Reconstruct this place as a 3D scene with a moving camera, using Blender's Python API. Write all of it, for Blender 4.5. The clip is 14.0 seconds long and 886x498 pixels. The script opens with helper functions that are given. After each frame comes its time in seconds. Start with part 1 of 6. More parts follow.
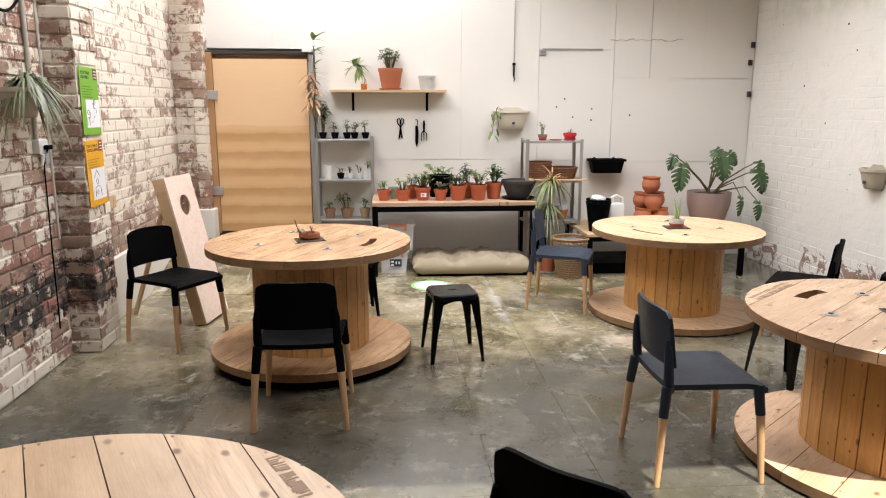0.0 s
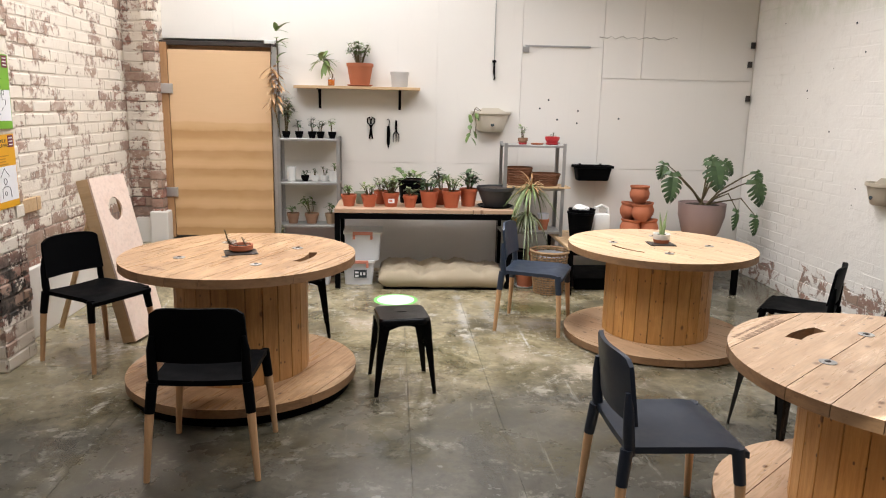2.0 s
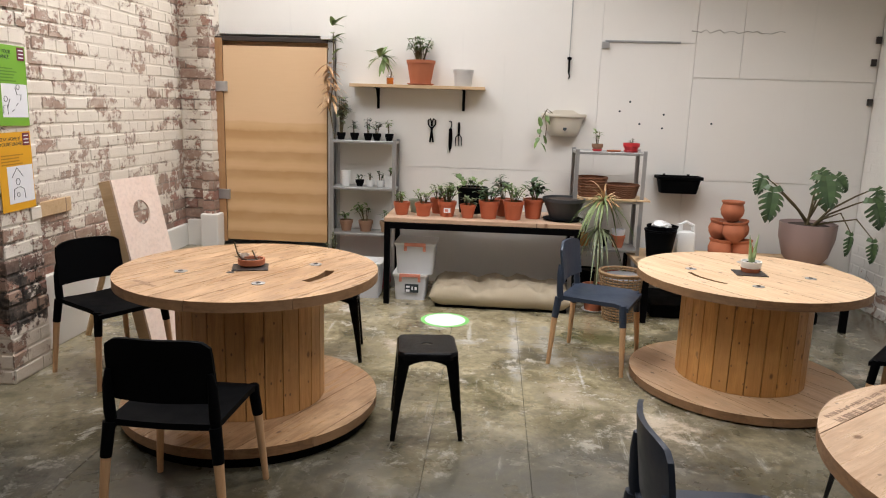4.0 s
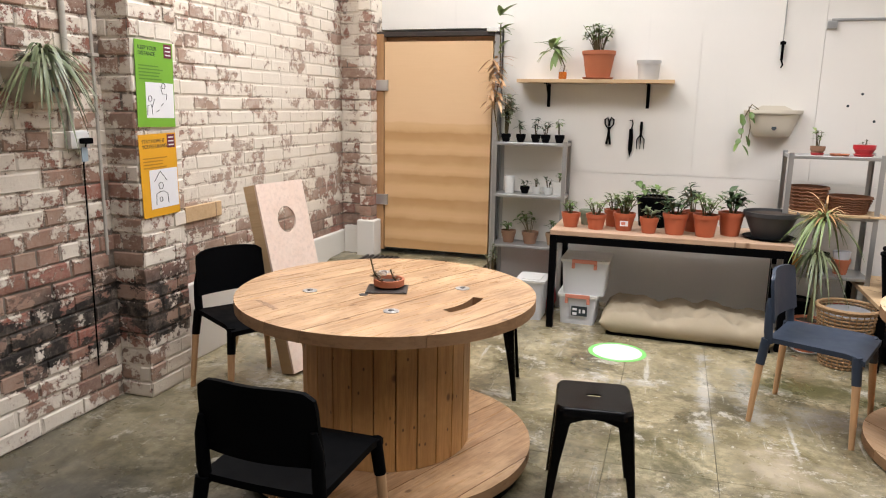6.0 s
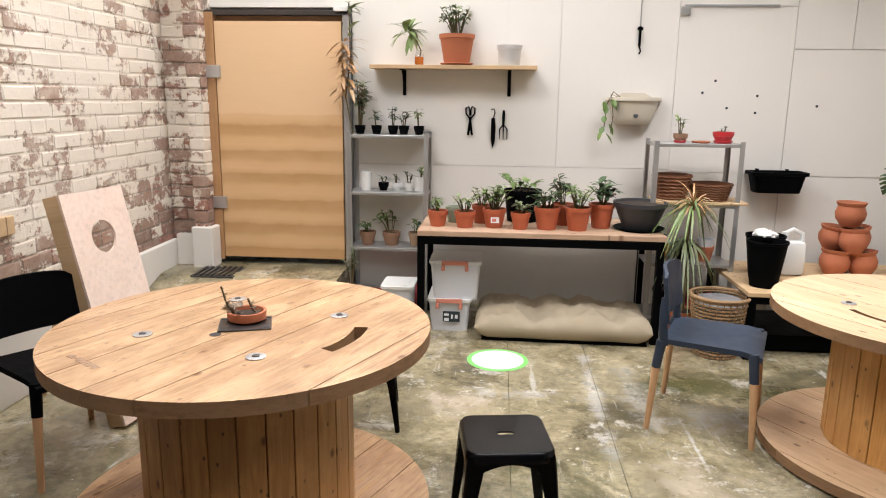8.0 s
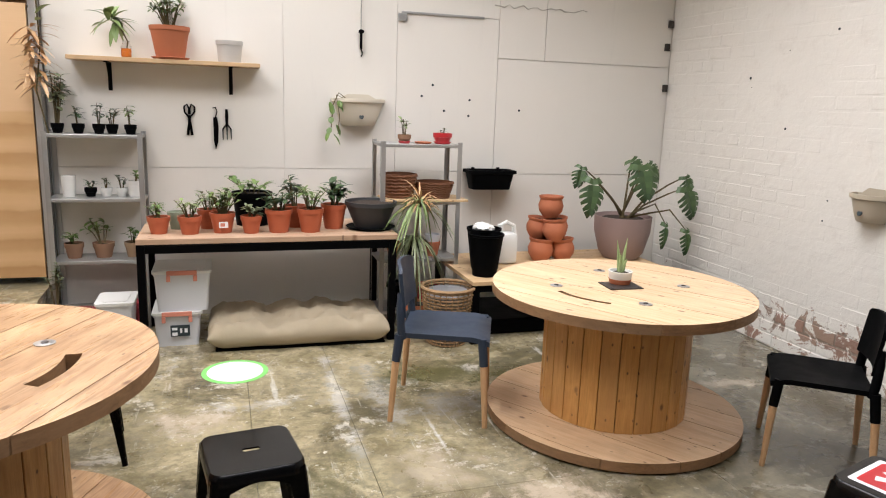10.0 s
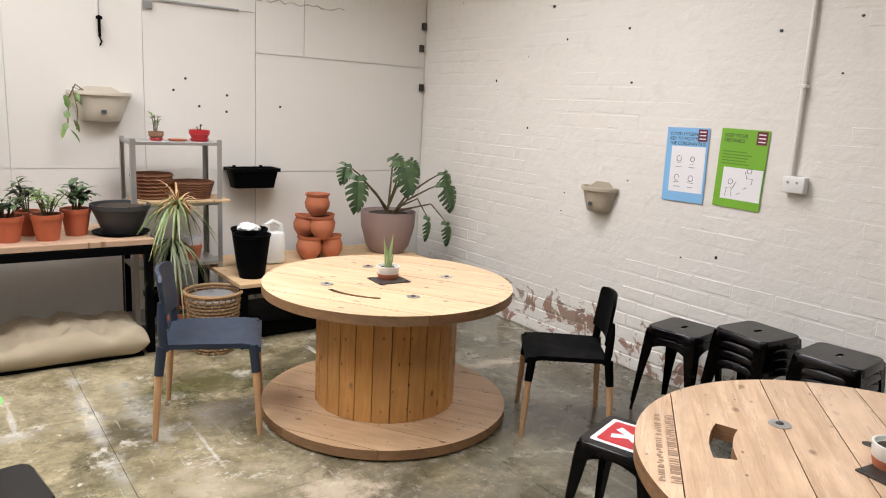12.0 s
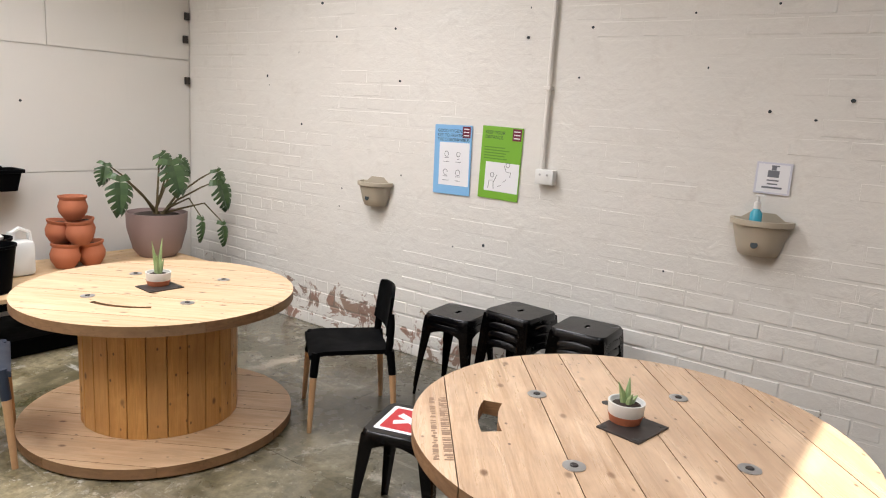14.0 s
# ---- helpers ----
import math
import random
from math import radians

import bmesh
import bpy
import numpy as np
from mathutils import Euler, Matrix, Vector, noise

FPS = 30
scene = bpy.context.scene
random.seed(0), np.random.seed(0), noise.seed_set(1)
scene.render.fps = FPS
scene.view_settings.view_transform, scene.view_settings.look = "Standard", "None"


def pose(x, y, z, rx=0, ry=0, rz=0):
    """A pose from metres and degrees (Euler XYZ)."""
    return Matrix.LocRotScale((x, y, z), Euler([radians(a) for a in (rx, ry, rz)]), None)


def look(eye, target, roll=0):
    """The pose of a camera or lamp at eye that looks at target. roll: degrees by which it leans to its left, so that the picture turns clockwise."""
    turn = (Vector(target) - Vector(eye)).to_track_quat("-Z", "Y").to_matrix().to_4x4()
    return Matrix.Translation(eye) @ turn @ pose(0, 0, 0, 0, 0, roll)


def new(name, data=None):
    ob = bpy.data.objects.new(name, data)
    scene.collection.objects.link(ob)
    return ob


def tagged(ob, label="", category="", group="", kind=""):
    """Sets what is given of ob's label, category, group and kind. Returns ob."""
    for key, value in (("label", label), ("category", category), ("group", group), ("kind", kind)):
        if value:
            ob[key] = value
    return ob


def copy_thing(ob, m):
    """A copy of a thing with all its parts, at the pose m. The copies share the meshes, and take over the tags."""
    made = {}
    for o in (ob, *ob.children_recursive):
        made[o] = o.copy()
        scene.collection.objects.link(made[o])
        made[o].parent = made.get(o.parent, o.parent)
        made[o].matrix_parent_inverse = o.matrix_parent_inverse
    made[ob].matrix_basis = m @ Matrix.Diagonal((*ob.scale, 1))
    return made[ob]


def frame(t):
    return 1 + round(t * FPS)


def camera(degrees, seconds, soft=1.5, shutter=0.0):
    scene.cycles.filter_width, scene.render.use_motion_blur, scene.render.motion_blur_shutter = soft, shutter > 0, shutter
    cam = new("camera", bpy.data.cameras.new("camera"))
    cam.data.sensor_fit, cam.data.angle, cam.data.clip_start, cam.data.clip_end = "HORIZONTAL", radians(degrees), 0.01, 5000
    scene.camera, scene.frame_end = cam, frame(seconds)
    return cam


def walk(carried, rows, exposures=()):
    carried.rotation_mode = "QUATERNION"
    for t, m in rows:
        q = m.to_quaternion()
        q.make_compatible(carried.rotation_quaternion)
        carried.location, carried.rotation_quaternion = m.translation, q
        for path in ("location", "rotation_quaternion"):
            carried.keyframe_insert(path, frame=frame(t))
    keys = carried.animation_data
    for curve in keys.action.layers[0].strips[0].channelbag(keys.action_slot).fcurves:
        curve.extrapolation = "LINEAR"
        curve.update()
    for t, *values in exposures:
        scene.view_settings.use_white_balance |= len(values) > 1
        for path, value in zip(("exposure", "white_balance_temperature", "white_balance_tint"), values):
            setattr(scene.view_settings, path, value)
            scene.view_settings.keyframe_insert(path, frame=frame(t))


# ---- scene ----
cam = camera(64.0, 14.0, soft=1.1)
PATH = [
    (0, (-3.733, -7.196, 1.546), (-3.582, -5.241, 1.151), 0.1),
    (0.5, (-3.702, -7.080, 1.574), (-3.485, -5.130, 1.185), 0.3),
    (1, (-3.631, -6.967, 1.575), (-3.409, -5.019, 1.181), 0.6),
    (1.5, (-3.502, -6.830, 1.589), (-3.330, -4.879, 1.185), 1.1),
    (2, (-3.398, -6.701, 1.540), (-3.256, -4.746, 1.146), 1.2),
    (4.3, (-3.037, -6.056, 1.532), (-3.264, -4.108, 1.138), 1.7),
    (4.5, (-3.026, -5.998, 1.527), (-3.329, -4.061, 1.135), 1.6),
    (5, (-3.055, -5.850, 1.521), (-3.550, -3.948, 1.149), 1.2),
    (5.5, (-3.098, -5.671, 1.506), (-3.658, -3.789, 1.125), 0.6),
    (6, (-3.124, -5.521, 1.495), (-3.724, -3.655, 1.099), 1.0),
    (6.5, (-3.155, -5.361, 1.492), (-3.752, -3.495, 1.088), 1.2),
    (7, (-3.207, -5.240, 1.483), (-3.719, -3.351, 1.071), 1.1),
    (7.5, (-3.315, -5.138, 1.487), (-3.660, -3.212, 1.073), 0.8),
    (8, (-3.389, -5.064, 1.488), (-3.542, -3.114, 1.070), 0.7),
    (8.5, (-3.398, -5.039, 1.485), (-3.357, -3.083, 1.069), 0.9),
    (11, (-3.413, -5.014, 1.482), (-2.513, -3.270, 1.094), 2.6),
    (11.5, (-3.414, -5.019, 1.495), (-2.378, -3.353, 1.107), 2.8),
    (12, (-3.411, -5.024, 1.505), (-2.248, -3.444, 1.119), 3.0),
    (12.5, (-3.404, -5.035, 1.518), (-2.128, -3.545, 1.130), 3.1),
    (13, (-3.412, -5.051, 1.523), (-2.026, -3.661, 1.138), 3.3),
    (13.5, (-3.413, -5.065, 1.528), (-1.925, -3.785, 1.146), 3.4),
    (14, (-3.419, -5.082, 1.540), (-1.833, -3.923, 1.164), 3.4),
]
EXPOSURES = [(0, 1.03), (2, 0.88), (4.5, 0.63), (5.5, 0.75), (7, 0.98), (8.5, 0.90), (11, 0.88), (14, 0.90)]
walk(cam, [(t, look(eye, target, roll)) for t, eye, target, roll in PATH], EXPOSURES)

# ---- sky, sun and assumed roof lights ----
SUN_DIRECTION = Vector((0.20, -0.48, 0.80)).normalized()
CEILING = 3.5
# Openings out of view; all but the first are added to brighten the room.
ASSUMED_SKYLIGHTS = [(-5.3, -2.5, -0.80, -0.14), (-5.55, -3.95, -3.3, -1.9), (-2.6, -1.1, -2.9, -1.5), (-4.7, -1.3, -5.55, -4.75)]
SKY_POWER = [38, 46, 40, 29]
# Lamp spreads in degrees, chosen to steer light off the walls.
SPREAD_ANGLES = [176, 165, 132, 150]
# Slots cut in the unseen ceiling so that sun patches land on floor and table.
SUN_SLOTS = [(-1.8, -0.12, -7.15, -6.54), (-3.07, -2.42, -7.15, -6.6)]
world = bpy.data.worlds.new("world")
scene.world = world
world.use_nodes = True
sky = world.node_tree.nodes.new("ShaderNodeTexSky")
sky.sky_type, sky.sun_disc = "NISHITA", False
sky.sun_elevation = math.asin(SUN_DIRECTION.z)
sky.sun_rotation = math.atan2(SUN_DIRECTION.x, SUN_DIRECTION.y)
background = world.node_tree.nodes["Background"]
background.inputs["Strength"].default_value = 0.06
world.node_tree.links.new(sky.outputs[0], background.inputs[0])
sun = new("sun", bpy.data.lights.new("sun", "SUN"))
sun.data.energy, sun.data.angle, sun.data.color = 5.0, radians(0.6), (1, 0.95, 0.86)
sun.rotation_mode = "QUATERNION"
sun.rotation_quaternion = SUN_DIRECTION.to_track_quat("Z", "Y")
# One area lamp added in each assumed opening.
for (xa, xb, ya, yb), watts, lamp_angle in zip(ASSUMED_SKYLIGHTS, SKY_POWER, SPREAD_ANGLES):
    lamp = new("skylight_glow", bpy.data.lights.new("skylight_glow", "AREA"))
    lamp.data.shape, lamp.data.size, lamp.data.size_y = "RECTANGLE", xb - xa - 0.05, yb - ya - 0.05
    lamp.data.energy, lamp.data.color, lamp.data.spread = watts, (0.975, 0.96, 1.0), radians(lamp_angle)
    lamp.location = ((xa + xb) / 2, (ya + yb) / 2, CEILING + 0.06)


# ---- small tools ----
def part(name, bm, material, parent=None, label="", smooth=False):
    """One mesh object from a bmesh, under a thing or a part."""
    me = bpy.data.meshes.new(name)
    bmesh.ops.recalc_face_normals(bm, faces=bm.faces)
    bm.to_mesh(me)
    bm.free()
    me.materials.append(material)
    if smooth:
        me.polygons.foreach_set("use_smooth", [True] * len(me.polygons))
        me.set_sharp_from_angle(angle=radians(40))
    ob = new(name, me)
    if parent:
        ob.parent = parent
    if label:
        tagged(ob, label)
    return ob


def thing(name, m, label, category, group=""):
    ob = new(name)
    ob.empty_display_size = 0.1
    ob.matrix_basis = m
    return tagged(ob, label, category, group)


def structure(name, bm, material, label, category, smooth=False):
    return tagged(part(name, bm, material, None, "", smooth), label, category, "", "structure")


def box(bm, xa, xb, ya, yb, za, zb, bevel=0.0, m=None):
    vs = [bm.verts.new((x, y, z)) for z in (za, zb) for x, y in ((xa, ya), (xb, ya), (xb, yb), (xa, yb))]
    fs = [bm.faces.new([vs[i] for i in q]) for q in ((3, 2, 1, 0), (4, 5, 6, 7), (0, 1, 5, 4), (1, 2, 6, 5), (2, 3, 7, 6), (3, 0, 4, 7))]
    if bevel:
        es = list({e for fc in fs for e in fc.edges})
        out = bmesh.ops.bevel(bm, geom=es, offset=bevel, segments=2, affect="EDGES", profile=0.5)
        vs = list({v for fc in out["faces"] for v in fc.verts} | {v for v in vs if v.is_valid})
    if m is not None:
        bmesh.ops.transform(bm, matrix=m, verts=[v for v in vs if v.is_valid])
    return bm


def made_box(*args, **kw):
    return box(bmesh.new(), *args, **kw)


def lathe(bm, profile, seg=28, centre=(0, 0, 0), squash=(1, 1)):
    """A turned shape from (radius, height) pairs; the ends are closed."""
    rings = []
    for r, z in profile:
        rings.append([bm.verts.new((centre[0] + squash[0] * r * math.cos(2 * math.pi * k / seg), centre[1] + squash[1] * r * math.sin(2 * math.pi * k / seg), centre[2] + z)) for k in range(seg)])
    for a, b in zip(rings, rings[1:]):
        for k in range(seg):
            bm.faces.new((a[k], a[(k + 1) % seg], b[(k + 1) % seg], b[k]))
    bm.faces.new(rings[0][::-1])
    bm.faces.new(rings[-1])
    return bm


def tube(bm, pts, radii, seg=8):
    """A round bar along points; radii is one number or one for each point."""
    pts = [Vector(p) for p in pts]
    radii = radii if isinstance(radii, (list, tuple)) else [radii] * len(pts)
    rings = []
    for i, p in enumerate(pts):
        way = (pts[min(i + 1, len(pts) - 1)] - pts[max(i - 1, 0)]).normalized()
        a = way.orthogonal().normalized() if i == 0 else (a - way * a.dot(way)).normalized()
        b = way.cross(a)
        rings.append([bm.verts.new(p + radii[i] * (math.cos(2 * math.pi * k / seg) * a + math.sin(2 * math.pi * k / seg) * b)) for k in range(seg)])
    for r, s in zip(rings, rings[1:]):
        for k in range(seg):
            bm.faces.new((r[k], r[(k + 1) % seg], s[(k + 1) % seg], s[k]))
    bm.faces.new(rings[0][::-1])
    bm.faces.new(rings[-1])
    return bm


def blade(bm, base, tip, width, droop=0.0, steps=4, fold=0.15):
    """A leaf: widest near its middle, folded along its rib, sagging by droop."""
    base, tip = Vector(base), Vector(tip)
    way = tip - base
    side = way.cross(Vector((0, 0, 1)))
    side = side.normalized() if side.length > 1e-5 else Vector((1, 0, 0))
    up = side.cross(way).normalized()
    rows = []
    for i in range(steps + 1):
        u = i / steps
        w = width * (math.sin(math.pi * min(0.97, 0.08 + 0.92 * u)) ** 0.8) / 2
        c = base + way * u - Vector((0, 0, droop * u * u)) + up * (0.15 * way.length * math.sin(math.pi * u) * 0.3)
        rows.append([bm.verts.new(c - side * w + up * fold * w), bm.verts.new(c), bm.verts.new(c + side * w + up * fold * w)])
    for a, b in zip(rows, rows[1:]):
        bm.faces.new((a[0], a[1], b[1], b[0]))
        bm.faces.new((a[1], a[2], b[2], b[1]))
    return bm


def sheet(bm, outline, za, zb, holes=()):
    """A flat plate from an outline in plan, with holes cut through it."""
    edges = []
    for loop in (outline, *holes):
        vs = [bm.verts.new((x, y, zb)) for x, y in loop]
        edges += [bm.edges.new((vs[k], vs[(k + 1) % len(vs)])) for k in range(len(vs))]
    faces = bmesh.ops.triangle_fill(bm, use_beauty=True, use_dissolve=False, edges=edges)["geom"]
    faces = [g for g in faces if isinstance(g, bmesh.types.BMFace)]
    top = bmesh.ops.extrude_face_region(bm, geom=faces)["geom"]
    bmesh.ops.translate(bm, vec=(0, 0, za - zb), verts=[g for g in top if isinstance(g, bmesh.types.BMVert)])
    return bm


# ---- materials ----
class Nodes:
    """A short way to write a node material."""

    def __init__(self, name, rough=0.5, metal=0.0):
        self.mat = bpy.data.materials.new(name)
        self.mat.use_nodes = True
        self.tree = self.mat.node_tree
        self.bsdf = self.tree.nodes["Principled BSDF"]
        self.bsdf.inputs["Roughness"].default_value = rough
        self.bsdf.inputs["Metallic"].default_value = metal

    def add(self, kind, **values):
        n = self.tree.nodes.new(kind)
        for key, v in values.items():
            n.inputs[key.replace("_", " ")].default_value = v
        return n

    def link(self, a, b):
        self.tree.links.new(a, b)

    def where(self, scale=(1, 1, 1), world=False, shift=True):
        """Coordinates in metres: the object's own, shifted at random for each object, or the world's."""
        m = self.add("ShaderNodeMapping", Scale=scale)
        if world:
            self.link(self.add("ShaderNodeNewGeometry").outputs["Position"], m.inputs["Vector"])
        else:
            self.link(self.add("ShaderNodeTexCoord").outputs["Object"], m.inputs["Vector"])
            if shift:
                k = self.add("ShaderNodeMath")
                k.operation = "MULTIPLY"
                k.inputs[1].default_value = 31.7
                self.link(self.add("ShaderNodeObjectInfo").outputs["Random"], k.inputs[0])
                self.link(k.outputs[0], m.inputs["Location"])
        return m.outputs[0]

    def noise(self, at, scale, detail=4.0, rough=0.6, warp=0.0):
        n = self.add("ShaderNodeTexNoise", Scale=scale, Detail=detail, Roughness=rough, Distortion=warp)
        self.link(at, n.inputs["Vector"])
        return n.outputs["Fac"]

    def ramp(self, fac, *stops):
        n = self.add("ShaderNodeValToRGB")
        e = n.color_ramp.elements
        while len(e) < len(stops):
            e.new(0.5)
        for el, (p, c) in zip(e, stops):
            el.position = p
            el.color = (*c, 1) if isinstance(c, tuple) else (c, c, c, 1)
        self.link(fac, n.inputs[0])
        return n.outputs[0]

    def mix(self, fac, a, b, blend="MIX"):
        n = self.add("ShaderNodeMix")
        n.data_type, n.blend_type = "RGBA", blend
        for v, s in ((fac, n.inputs[0]), (a, n.inputs[6]), (b, n.inputs[7])):
            if isinstance(v, bpy.types.NodeSocket):
                self.link(v, s)
            else:
                s.default_value = (*v, 1) if isinstance(v, tuple) else v
        return n.outputs[2]

    def math(self, op, a, b=0.0):
        n = self.add("ShaderNodeMath")
        n.operation = op
        for v, s in ((a, n.inputs[0]), (b, n.inputs[1])):
            if isinstance(v, bpy.types.NodeSocket):
                self.link(v, s)
            else:
                s.default_value = v
        return n.outputs[0]

    def random(self):
        """One number for each piece, whether it is an object or an island of a joined mesh."""
        both = self.math("ADD", self.add("ShaderNodeObjectInfo").outputs["Random"], self.math("MULTIPLY", self.add("ShaderNodeNewGeometry").outputs["Random Per Island"], 7.3))
        return self.math("FRACT", both)

    def bump(self, height, strength=0.3, distance=0.005):
        n = self.add("ShaderNodeBump", Strength=strength, Distance=distance)
        self.link(height, n.inputs["Height"])
        self.link(n.outputs[0], self.bsdf.inputs["Normal"])

    def done(self, colour=None, rough=None):
        for v, key in ((colour, "Base Color"), (rough, "Roughness")):
            if isinstance(v, bpy.types.NodeSocket):
                self.link(v, self.bsdf.inputs[key])
            elif v is not None:
                self.bsdf.inputs[key].default_value = (*v, 1) if isinstance(v, tuple) else v
        return self.mat


def plain(name, colour, rough=0.5, metal=0.0, vary=0.18, scale=14.0, bump=0.15, shine=0.5):
    """A surface of one colour with faint mottling, grain and relief."""
    n = Nodes(name, rough, metal)
    n.bsdf.inputs["Specular IOR Level"].default_value = shine
    at = n.where()
    big, fine = n.noise(at, scale * 0.3, 3), n.noise(at, scale * 5, 5)
    dark, light = tuple(c * (1 - vary) for c in colour), tuple(min(1, c * (1 + vary)) for c in colour)
    c = n.mix(n.ramp(fine, (0.3, 0.0), (0.7, 1.0)), n.mix(big, dark, light), colour)
    n.bump(fine, bump, 0.002)
    return n.done(c, n.ramp(big, (0.2, max(0.03, rough - 0.1)), (0.8, min(1, rough + 0.12))))


def wood(name, pale, deep, rough=0.5, along=(1, 14, 14), knots=True, stain=0.25, grey=(0.34, 0.23, 0.13)):
    """Pine: long grain lines, knots, handling stains; each board a little different."""
    n = Nodes(name, rough)
    at = n.where(along)
    iso = n.where((1, 1, 1))
    grain = n.noise(at, 3.0, 6, 0.65, 0.6)
    fine = n.noise(at, 14.0, 4, 0.6)
    c = n.mix(n.ramp(grain, (0.35, 0.0), (0.72, 1.0)), pale, deep)
    c = n.mix(n.math("MULTIPLY", n.ramp(fine, (0.45, 0.0), (0.75, 1.0)), 0.35), c, tuple(v * 0.6 for v in deep))
    c = n.mix(n.math("MULTIPLY", n.random(), 0.55), c, n.mix(0.6, pale, grey))
    streak = n.noise(n.where(tuple(0.5 if v == 1 else 24 for v in along)), 1.6, 7, 0.7, 0.3)
    c = n.mix(n.math("MULTIPLY", n.ramp(streak, (0.56, 0.0), (0.70, 1.0)), 0.3 + 0.4 * stain), c, tuple(v * 0.55 for v in deep))
    if knots:
        sep, flat_at = n.add("ShaderNodeSeparateXYZ"), n.add("ShaderNodeCombineXYZ")
        n.link(iso, sep.inputs[0])
        n.link(sep.outputs["X" if along[0] == 1 else "Z"], flat_at.inputs["X"])
        n.link(sep.outputs["Y"], flat_at.inputs["Y"])
        for size, keep, lo, hi, tone in ((4.6, 0.45, 0.030, 0.075, (0.13, 0.055, 0.02)), (11.0, 0.60, 0.035, 0.075, (0.09, 0.045, 0.022))):
            vor = n.add("ShaderNodeTexVoronoi", Scale=size)
            vor.voronoi_dimensions = "2D"
            stretch = n.add("ShaderNodeMapping", Scale=(0.75, 1.25, 1))
            n.link(flat_at.outputs[0], stretch.inputs["Vector"])
            n.link(stretch.outputs[0], vor.inputs["Vector"])
            pick = n.add("ShaderNodeSeparateColor")
            n.link(vor.outputs["Color"], pick.inputs[0])
            there = n.math("GREATER_THAN", pick.outputs[0], keep)
            c = n.mix(n.math("MULTIPLY", n.ramp(vor.outputs["Distance"], (lo, 0.9), (hi, 0.0)), there), c, tone)
    c = n.mix(n.math("MULTIPLY", n.ramp(n.noise(iso, 5.0, 6, 0.7), (0.5, 0.0), (0.75, 1.0)), stain), c, grey)
    blotch = n.ramp(n.noise(n.where((0.55, 1.6, 1.6)), 3.4, 5, 0.6, 0.5), (0.46, 0.0), (0.66, 1.0))
    c = n.mix(n.math("MULTIPLY", blotch, min(0.7, stain * 1.2)), c, tuple(0.6 * d + 0.4 * g for d, g in zip(deep, grey)))
    bleach = n.ramp(n.noise(n.where((1.0, 2.2, 2.2)), 2.1, 5, 0.6, 0.4), (0.50, 0.0), (0.68, 1.0))
    c = n.mix(n.math("MULTIPLY", bleach, 0.25 + 0.5 * stain), c, tuple(min(0.85, v * 1.12 + 0.03) for v in pale))
    n.bump(n.math("ADD", grain, fine), 0.25, 0.002)
    return n.done(c, n.ramp(grain, (0.3, rough - 0.1), (0.7, rough + 0.15)))


# spilt paint, dust and algae on the floor: centre, half sizes, colour, strength
CHALK, DUST, ALGAE = (0.70, 0.69, 0.66), (0.50, 0.42, 0.32), (0.075, 0.075, 0.025)
SPILLS = [(-2.868, -1.6, 0.06, 0.9, CHALK, 0.42), (-2.66, -1.6, 0.12, 0.6, CHALK, 0.42), (-2.498, -2.1, 0.015, 0.4, CHALK, 0.5), (-2.3, -1.8, 0.3, 0.2, CHALK, 0.35),
          (-3.6, -1.75, 0.3, 0.2, DUST, 0.8), (-2.2, -2.75, 0.3, 0.25, DUST, 0.7), (-3.3, -1.62, 0.5, 0.09, CHALK, 0.3),
          (-2.3, -1.45, 0.7, 0.3, ALGAE, 0.7), (-3.1, -2.5, 0.5, 0.4, ALGAE, 0.45), (-2.6, -2.45, 0.25, 0.3, DUST, 0.5), (-0.7, -1.9, 0.2, 0.1, DUST, 0.6)]


